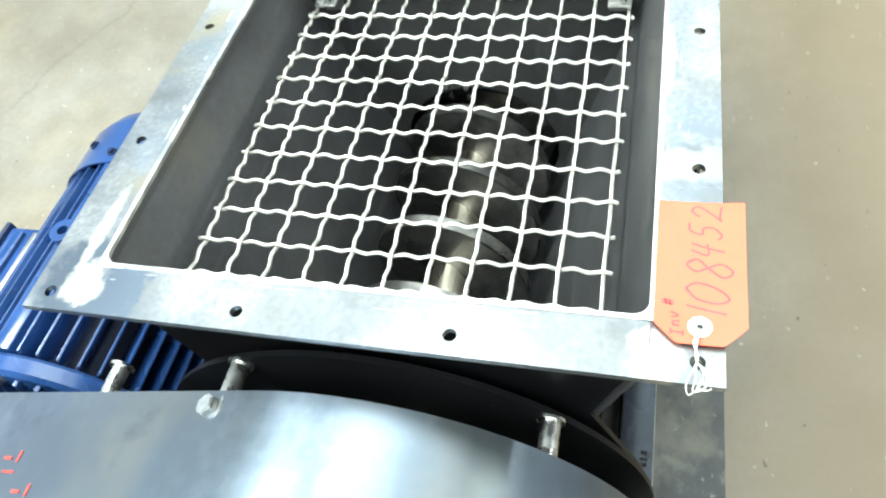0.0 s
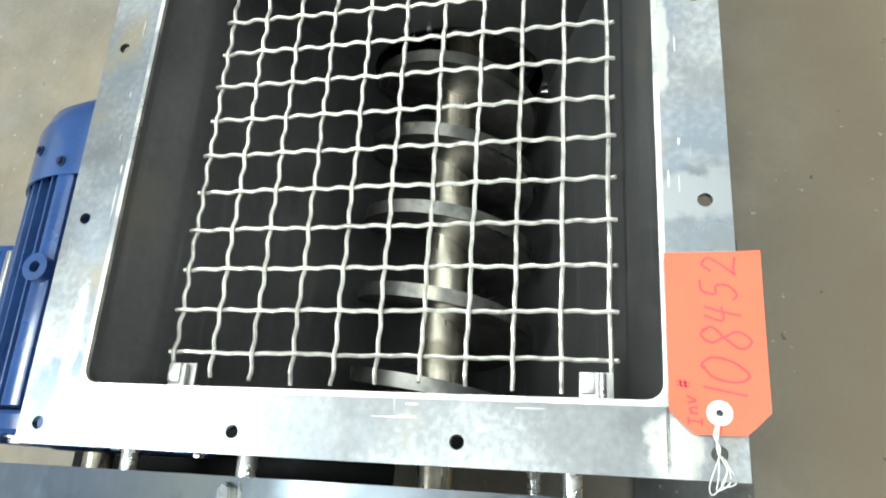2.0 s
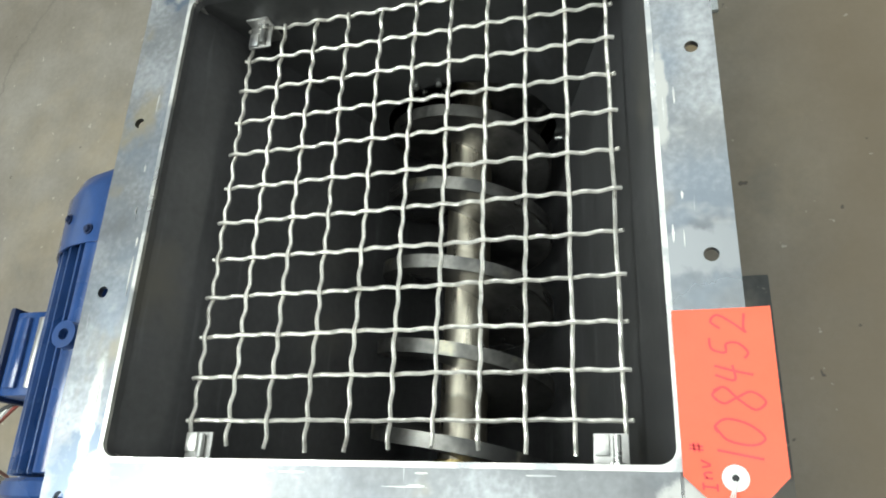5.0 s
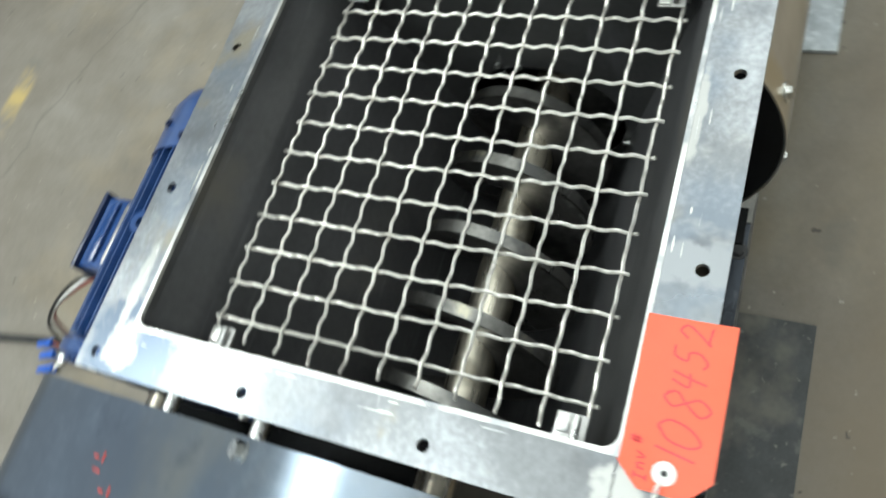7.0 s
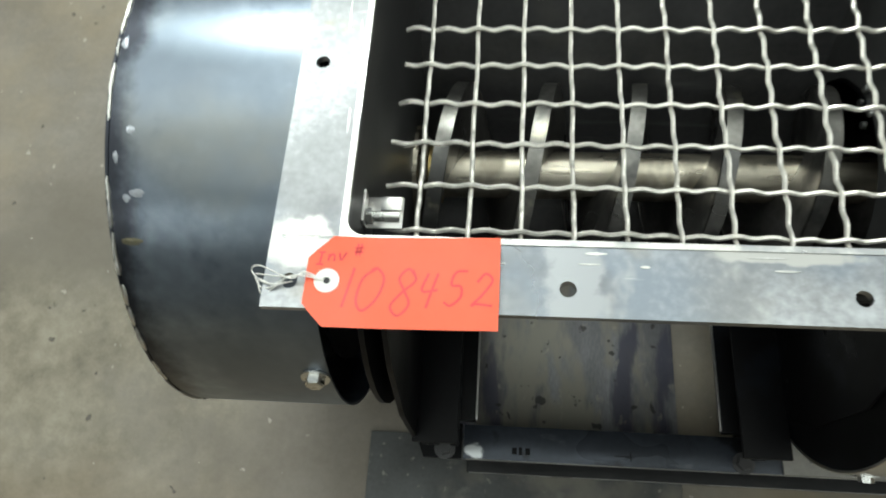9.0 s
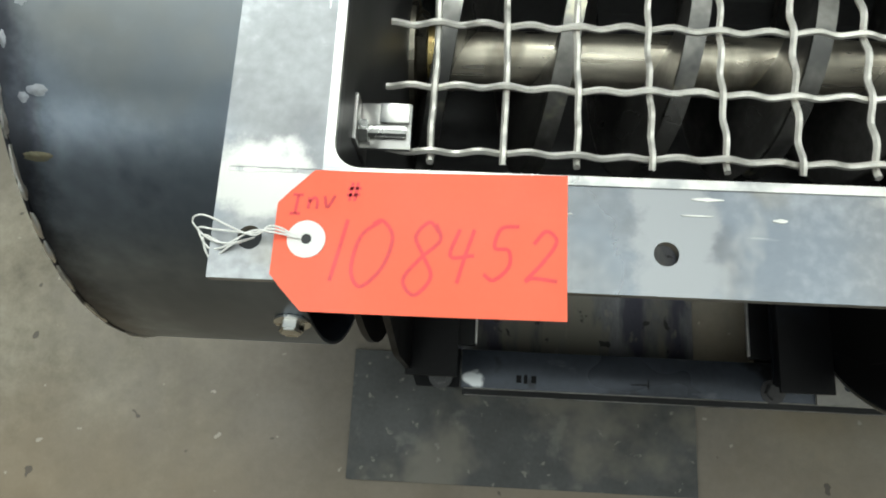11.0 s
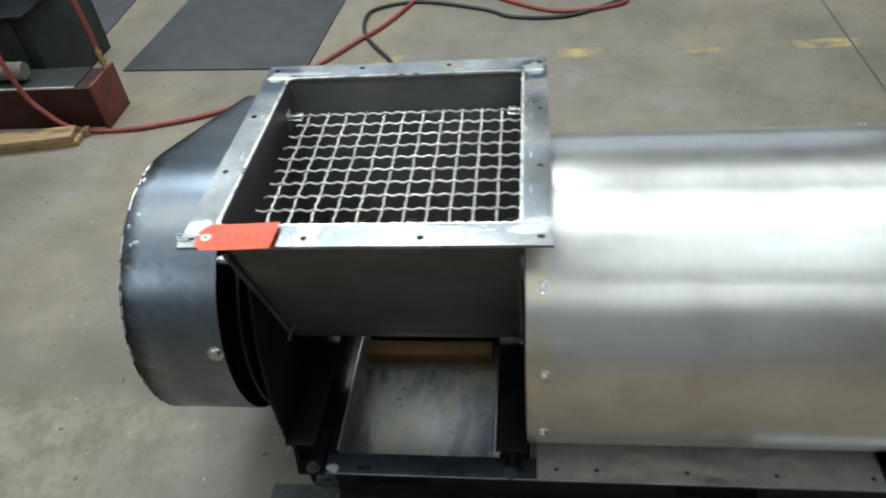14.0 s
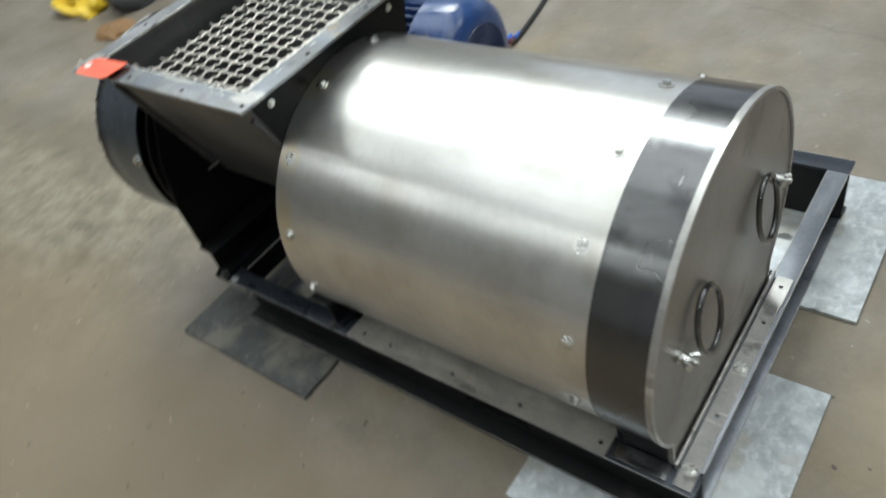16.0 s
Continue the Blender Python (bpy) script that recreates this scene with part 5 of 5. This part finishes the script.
for ch, x, y, w, h in (("1", 0.037, -0.020, 0.008, 0.029), ("0", 0.047, -0.022, 0.017, 0.031), ("8", 0.070, -0.025, 0.016, 0.034), ("4", 0.090, -0.019, 0.013, 0.025), ("5", 0.107, -0.017, 0.014, 0.025), ("2", 0.125, -0.018, 0.015, 0.024)):
    glyph(ch, x, y, w, h)
for ch, x, y in (("I", 0.018, 0.011), ("n", 0.026, 0.0135), ("v", 0.033, 0.0145), ("#", 0.044, 0.018)):
    glyph(ch, x, y, 0.006, 0.009, 0.1)
for k in range(3):
    bm = B()
    pts = [(EX - 0.002, EY, zc + 0.001), (0.012, 0.001 + 0.0015 * k, TOP + 0.007), (0.002, -0.001 * k + 0.002, TOP + 0.004), (-0.010 - 0.005 * k, -0.004 + 0.006 * k, TOP + 0.002 + 0.002 * k), (-0.021 - 0.003 * k, 0.003 * k, TOP + 0.001), (-0.018, -0.010 + 0.004 * k, TOP - 0.003 + 0.002 * k), (-0.006, -0.004, TOP + 0.003), (0.001, 0.001, TOP - 0.004)]
    sweep(bm, curve_through(pts, 7), 0.0005, 5)
    part("string", bm, M_STRING, card, "white cotton string")

# ---------- on the floor ----------
def sheet_on_floor(name, x0, x1, y0, y1, z0, z1, material, label, category, turn=0.0):
    bm = B()
    box(bm, x0, x1, y0, y1, z0, z1, 0.0012)
    bmesh.ops.rotate(bm, cent=((x0 + x1) / 2, (y0 + y1) / 2, 0), matrix=Matrix.Rotation(radians(turn), 3, "Z"), verts=bm.verts)
    return solo(name, bm, material, label, category, group="sheets under the base" if name == "floor_sheet" else "")


sheet_on_floor("rubber_pad", -0.080, 0.4525, -0.153, 0.045, 0.0, 0.0115, M_PAD, "dark grey speckled rubber pad under the base rail", "pad")
sheet_on_floor("floor_sheet", 0.020, 0.452, 0.050, 0.403, 0.0, 0.0115, M_SHEET, "pale grey streaked sheet lying inside the base", "sheet")
sheet_on_floor("floor_sheet", 1.063, 1.570, -0.122, 0.420, 0.0, 0.0115, M_GALV, "pale galvanized sheet laid under the base corner", "sheet")
sheet_on_floor("floor_sheet", 1.05, 1.562, 0.640, 1.150, 0.0, 0.0115, M_GALV, "pale galvanized sheet with black smears under the base", "sheet")
sheet_on_floor("floor_sheet", -0.05, 0.445, 0.66, 1.14, 0.0, 0.0115, M_SHEET, "grey speckled sheet laid under the motor side", "sheet")
sheet_on_floor("wood_strip", 0.09, 0.44, 0.435, 0.485, 0.0, 0.04, M_WOODD, "short brown board lying behind the floor sheet", "board")
lumber = thing("lumber_block", (-1.54, 1.60, 0.0), "short rough-sawn pine blocks stacked on the concrete", "wood block")
for nm, x0, x1, y0, y1, z0, z1, turn in (("lower_board", -1.725, -1.355, 1.552, 1.640, 0.0, 0.024, 8.0), ("upper_board", -1.730, -1.372, 1.546, 1.636, 0.0245, 0.052, 9.0), ("offcut", -1.352, -1.325, 1.600, 1.640, 0.0, 0.030, 14.0)):
    bm = B()
    box(bm, x0, x1, y0, y1, z0, z1, 0.003)
    bmesh.ops.subdivide_edges(bm, edges=[e for e in bm.edges if e.calc_length() > 0.2], cuts=12)
    for v in bm.verts:
        v.co.y += 0.003 * noise.noise(v.co * 17)
        v.co.z = max(0.0, v.co.z + (0.0018 * noise.noise(v.co * 23) if v.co.z > z0 + 0.01 else 0))
    bmesh.ops.rotate(bm, cent=(-1.54, 1.59, 0), matrix=Matrix.Rotation(radians(turn), 3, "Z"), verts=bm.verts)
    part(nm, bm, M_WOOD, lumber)
sheet_on_floor("rubber_mat", -1.41, -0.47, 2.20, 3.15, 0.0, 0.008, M_RUBBER, "flat black rubber mat on the concrete", "mat", -3)

beam = thing("red_beam", (-2.1, 1.8, 0), "red-primed steel box beam with an end cap on the floor", "steel beam")
bm = B()
box(bm, -3.2, -1.281, 1.722, 1.905, 0.0, 0.190, 0.004)
part("body", bm, M_RED_SHADE, beam)
bm = B()
box(bm, -1.280, -1.265, 1.704, 1.918, 0.0, 0.208, 0.002)
part("end_cap", bm, M_REDCAP, beam, "red oxide end plate")
bm = B()
box(bm, -3.2, -1.36, 1.722, 1.732, 0.1905, 0.198, 0.001)
part("top_edge", bm, M_STRIP, beam, "bare metal top edge")
bm = B()
box(bm, -3.2, -1.36, 1.7325, 1.903, 0.1905, 0.1955, 0.001)
part("top_plate", bm, M_DARKBOX, beam, "thin dark plate on top of the beam")
crate = thing("dark_crate", (-1.84, 2.25, 0), "dark grey steel crate standing behind the beam", "crate")
bm = B()
box(bm, -2.06, -1.62, 1.96, 2.50, 0.0, 0.40, 0.006)
part("body", bm, M_DARKBOX, crate)
for x in (-2.02, -1.70):
    bm = B()
    box(bm, x - 0.025, x + 0.025, 1.945, 1.9595, 0.0, 0.40, 0.003)
    part("upright", bm, M_DARKBOX, crate)
bm = B()
box(bm, -2.08, -1.60, 1.93, 2.52, 0.4005, 0.425, 0.003)
part("lid", bm, M_BLACK, crate)
bm = B()
lathe(bm, [(-1.80, 0.0), (-1.80, 0.030), (-1.79, 0.038), (-1.74, 0.041), (-1.68, 0.038), (-1.62, 0.040), (-1.60, 0.034), (-1.60, 0.0)], 1.80, 0.231, 24)
for v in bm.verts:
    v.co.z += 0.004 * math.sin(v.co.x * 60 + v.co.y * 50)
low = min(v.co.z for v in bm.verts)
bmesh.ops.translate(bm, verts=bm.verts, vec=(0, 0, 0.196 - low))
solo("cloth_roll", bm, M_GREY, "rolled grey-brown shop cloth on the red beam", "cloth")
fit_c = thing("hose_coupling", (-1.274, 1.86, 0.208), "brass hose coupling standing on the beam's end cap", "coupling")
bm = B()
for z0, z1, r in ((0.2085, 0.235, 0.011), (0.235, 0.250, 0.015), (0.250, 0.275, 0.010), (0.275, 0.290, 0.014), (0.290, 0.32, 0.009)):
    rod(bm, (-1.274, 1.86, z0), (-1.274, 1.86, z1), r, 12)
part("coupling", bm, M_BRASS, fit_c)
bm = B()
sweep(bm, curve_through([(-1.274, 1.86, 0.31), (-1.280, 1.865, 0.42), (-1.31, 1.88, 0.60), (-1.38, 1.93, 0.85), (-1.46, 2.0, 1.1)], 8), 0.0105, 10)
part("hose", bm, M_HOSE, fit_c, "red hose rising from the coupling")


def tube_thing(name, pts, r, material, label, category):
    bm = B()
    sweep(bm, curve_through(pts, 10), r, 10)
    return solo(name, bm, material, label, category, group="air hoses" if name == "air_hose" else "")


tube_thing("air_hose", [(-1.66, 1.90, 0.95), (-1.60, 1.74, 0.62), (-1.58, 1.675, 0.40), (-1.555, 1.67, 0.21), (-1.50, 1.67, 0.11), (-1.42, 1.672, 0.035), (-1.29, 1.675, 0.011), (-1.142, 1.684, 0.011), (-1.05, 1.706, 0.011), (-0.84, 1.782, 0.011), (-0.63, 1.925, 0.011), (-0.47, 2.150, 0.011), (-0.32, 2.385, 0.011), (-0.15, 2.66, 0.011), (0.1, 3.3, 0.011)], 0.0105, M_HOSE, "red rubber air hose trailing over the floor", "hose")
tube_thing("air_hose", [(0.02, 3.4, 0.011), (0.30, 2.95, 0.011), (0.60, 2.70, 0.011), (0.78, 2.66, 0.011), (0.93, 2.69, 0.011), (1.03, 2.76, 0.011), (0.99, 2.95, 0.011)], 0.0105, M_HOSE, "red rubber air hose trailing over the floor", "hose")
tube_thing("power_cord", [(0.050, 1.545, 0.014), (0.046, 1.60, 0.0105), (0.032, 1.70, 0.0105), (0.0, 1.88, 0.0105), (-0.075, 2.16, 0.0105), (-0.235, 2.43, 0.0105), (-0.293, 2.622, 0.0105), (-0.26, 2.788, 0.0105), (-0.025, 2.854, 0.0105), (0.313, 2.726, 0.0105), (0.459, 2.624, 0.0105), (0.70, 2.600, 0.0105), (0.908, 2.70, 0.0105), (1.3, 2.98, 0.0105)], 0.0095, M_CORD, "black rubber power cord lying on the concrete", "cord")
leads = thing("wire_leads", (0.045, 1.50, 0.0), "loose motor leads with blue wire nuts on the floor", "wires")
for k, (m_l, nx, ny) in enumerate(((M_CORD, 0.020, 1.575), (M_STRING, -0.015, 1.560), (M_HOSE, 0.045, 1.600))):
    bm = B()
    sweep(bm, curve_through([(0.170 + 0.010 * k, 1.036, 0.42), (0.135 + 0.012 * k, 1.10, 0.45 - 0.02 * k), (0.06 + 0.012 * k, 1.22, 0.36), (0.03 + 0.010 * k, 1.35, 0.16), (0.5 * nx + 0.015, 1.46 + 0.02 * k, 0.05), (nx, ny - 0.02, 0.016)], 9), 0.0034, 7)
    part("lead", bm, m_l, leads)
    bm = B()
    sweep(bm, [(nx, ny - 0.022, 0.017), (nx - 0.003, ny - 0.006, 0.014), (nx - 0.014, ny + 0.030, 0.012)], lambda t: 0.0115 - 0.004 * t, 10)
    part("wire_nut", bm, M_NUTBLUE, leads, "blue twist-on wire nut")
    bm = B()
    sweep(bm, curve_through([(nx, ny - 0.018, 0.015), (0.5 * nx + 0.030, 1.535 - 0.006 * k, 0.020), (0.050 + 0.003 * k - 0.003, 1.548, 0.014)], 6), 0.0022, 6)
    part("cord_wire", bm, (M_CORD, M_STRING, M_HOSE)[k], leads, "bare end wire from the cord")
knot = thing("cord_tie", (-0.03, 2.02, 0.0), "tan knotted rag tied round the power cord", "rag")
bm = B()
rng = random.Random(9)
for k in range(5):
    a = k * 1.3
    sweep(bm, curve_through([(-0.028 + 0.045 * math.cos(a), 2.02 + 0.05 * math.sin(a), 0.006), (-0.028 + 0.015 * math.cos(a + 0.5), 2.02 + 0.015 * math.sin(a), 0.026), (-0.028 - 0.03 * math.cos(a + 0.9), 2.02 - 0.03 * math.sin(a), 0.008)], 6), lambda t: 0.005 + 0.003 * math.sin(3.1 * t), 7)
part("rag", bm, M_TIE, knot)
bucket = thing("yellow_bucket", (-2.62, 2.72, 0.006), "yellow plastic bucket standing behind the beam", "bucket")
bm = B()
for p in ([(0.0, 0.0), (0.0, 0.14), (0.34, 0.16), (0.34, 0.17), (0.36, 0.17), (0.36, 0.155), (0.02, 0.13), (0.02, 0.0)],):
    n = 32
    rings = [[bm.verts.new((-2.62 + r * math.cos(2 * math.pi * k / n), 2.72 + r * math.sin(2 * math.pi * k / n), z + 0.006)) for k in range(n)] if r else None for z, r in p]
    for a, b in zip(rings, rings[1:]):
        if a and b:
            for k in range(n):
                bm.faces.new((a[k], a[(k + 1) % n], b[(k + 1) % n], b[k]))
    bm.faces.new(rings[1])
    bm.faces.new(rings[-2])
part("pail", bm, M_YELLOW, bucket)

tray = thing("steel_tray", (-2.6, 2.1, 0), "low dark steel tray standing behind the beam", "tray")
bm = B()
box(bm, -3.2, -2.12, 1.95, 2.28, 0.0, 0.012, 0.002)
part("bottom", bm, M_DARKBOX, tray)
for bx in ((-3.2, -2.12, 1.95, 1.958), (-3.2, -2.12, 2.272, 2.28)):
    bm = B()
    box(bm, *bx, 0.0125, 0.17, 0.002)
    part("side", bm, M_DARKBOX, tray)
for bx in ((-3.2, -3.192, 1.9585, 2.2715), (-2.128, -2.12, 1.9585, 2.2715)):
    bm = B()
    box(bm, *bx, 0.0125, 0.17, 0.002)
    part("side", bm, M_DARKBOX, tray)
# thin sheet that makes the floor behind the crate dark
sheet_on_floor("dark_floor_sheet", -3.9, -1.75, 2.54, 4.6, 0.0, 0.006, M_RUBBER, "thin dark sheet on the floor behind the crate", "mat", 2)


def lump(name, cx, cy, rx, ry, rz, material, label, category, seed):
    """A crumpled heap that lies on the floor."""
    bm = B()
    bmesh.ops.create_icosphere(bm, subdivisions=4, radius=1.0)
    r_ = random.Random(seed)
    waves = [(r_.uniform(2, 6), r_.uniform(2, 6), r_.uniform(2, 6), r_.uniform(0, 6), r_.uniform(0.05, 0.13)) for _ in range(7)]
    for v in bm.verts:
        p = v.co.copy()
        f = 1 + sum(w[4] * math.sin(w[0] * p.x + w[1] * p.y + w[2] * p.z + w[3]) for w in waves)
        v.co = Vector((cx + rx * f * p.x, cy + ry * f * p.y, max(0.0, rz * (0.35 + f * p.z))))
    return solo(name, bm, material, label, category, group="crumpled wraps" if name == "yellow_wrap" else "")


lump("yellow_wrap", -2.99, 1.29, 0.13, 0.09, 0.07, M_YELLOW, "crumpled yellow plastic wrap on the concrete", "plastic wrap", 3)
lump("yellow_wrap", -2.80, 1.30, 0.07, 0.10, 0.06, M_YELLOW, "small crumpled yellow plastic wrap beside the black sack", "plastic wrap", 8)
lump("black_sack", -2.58, 1.50, 0.17, 0.19, 0.20, M_CORD, "slumped black plastic sack on the concrete", "sack", 5)
lump("brown_rag", -2.36, 1.14, 0.12, 0.09, 0.03, M_WOODD, "orange-brown rag lying on the concrete", "rag", 6)
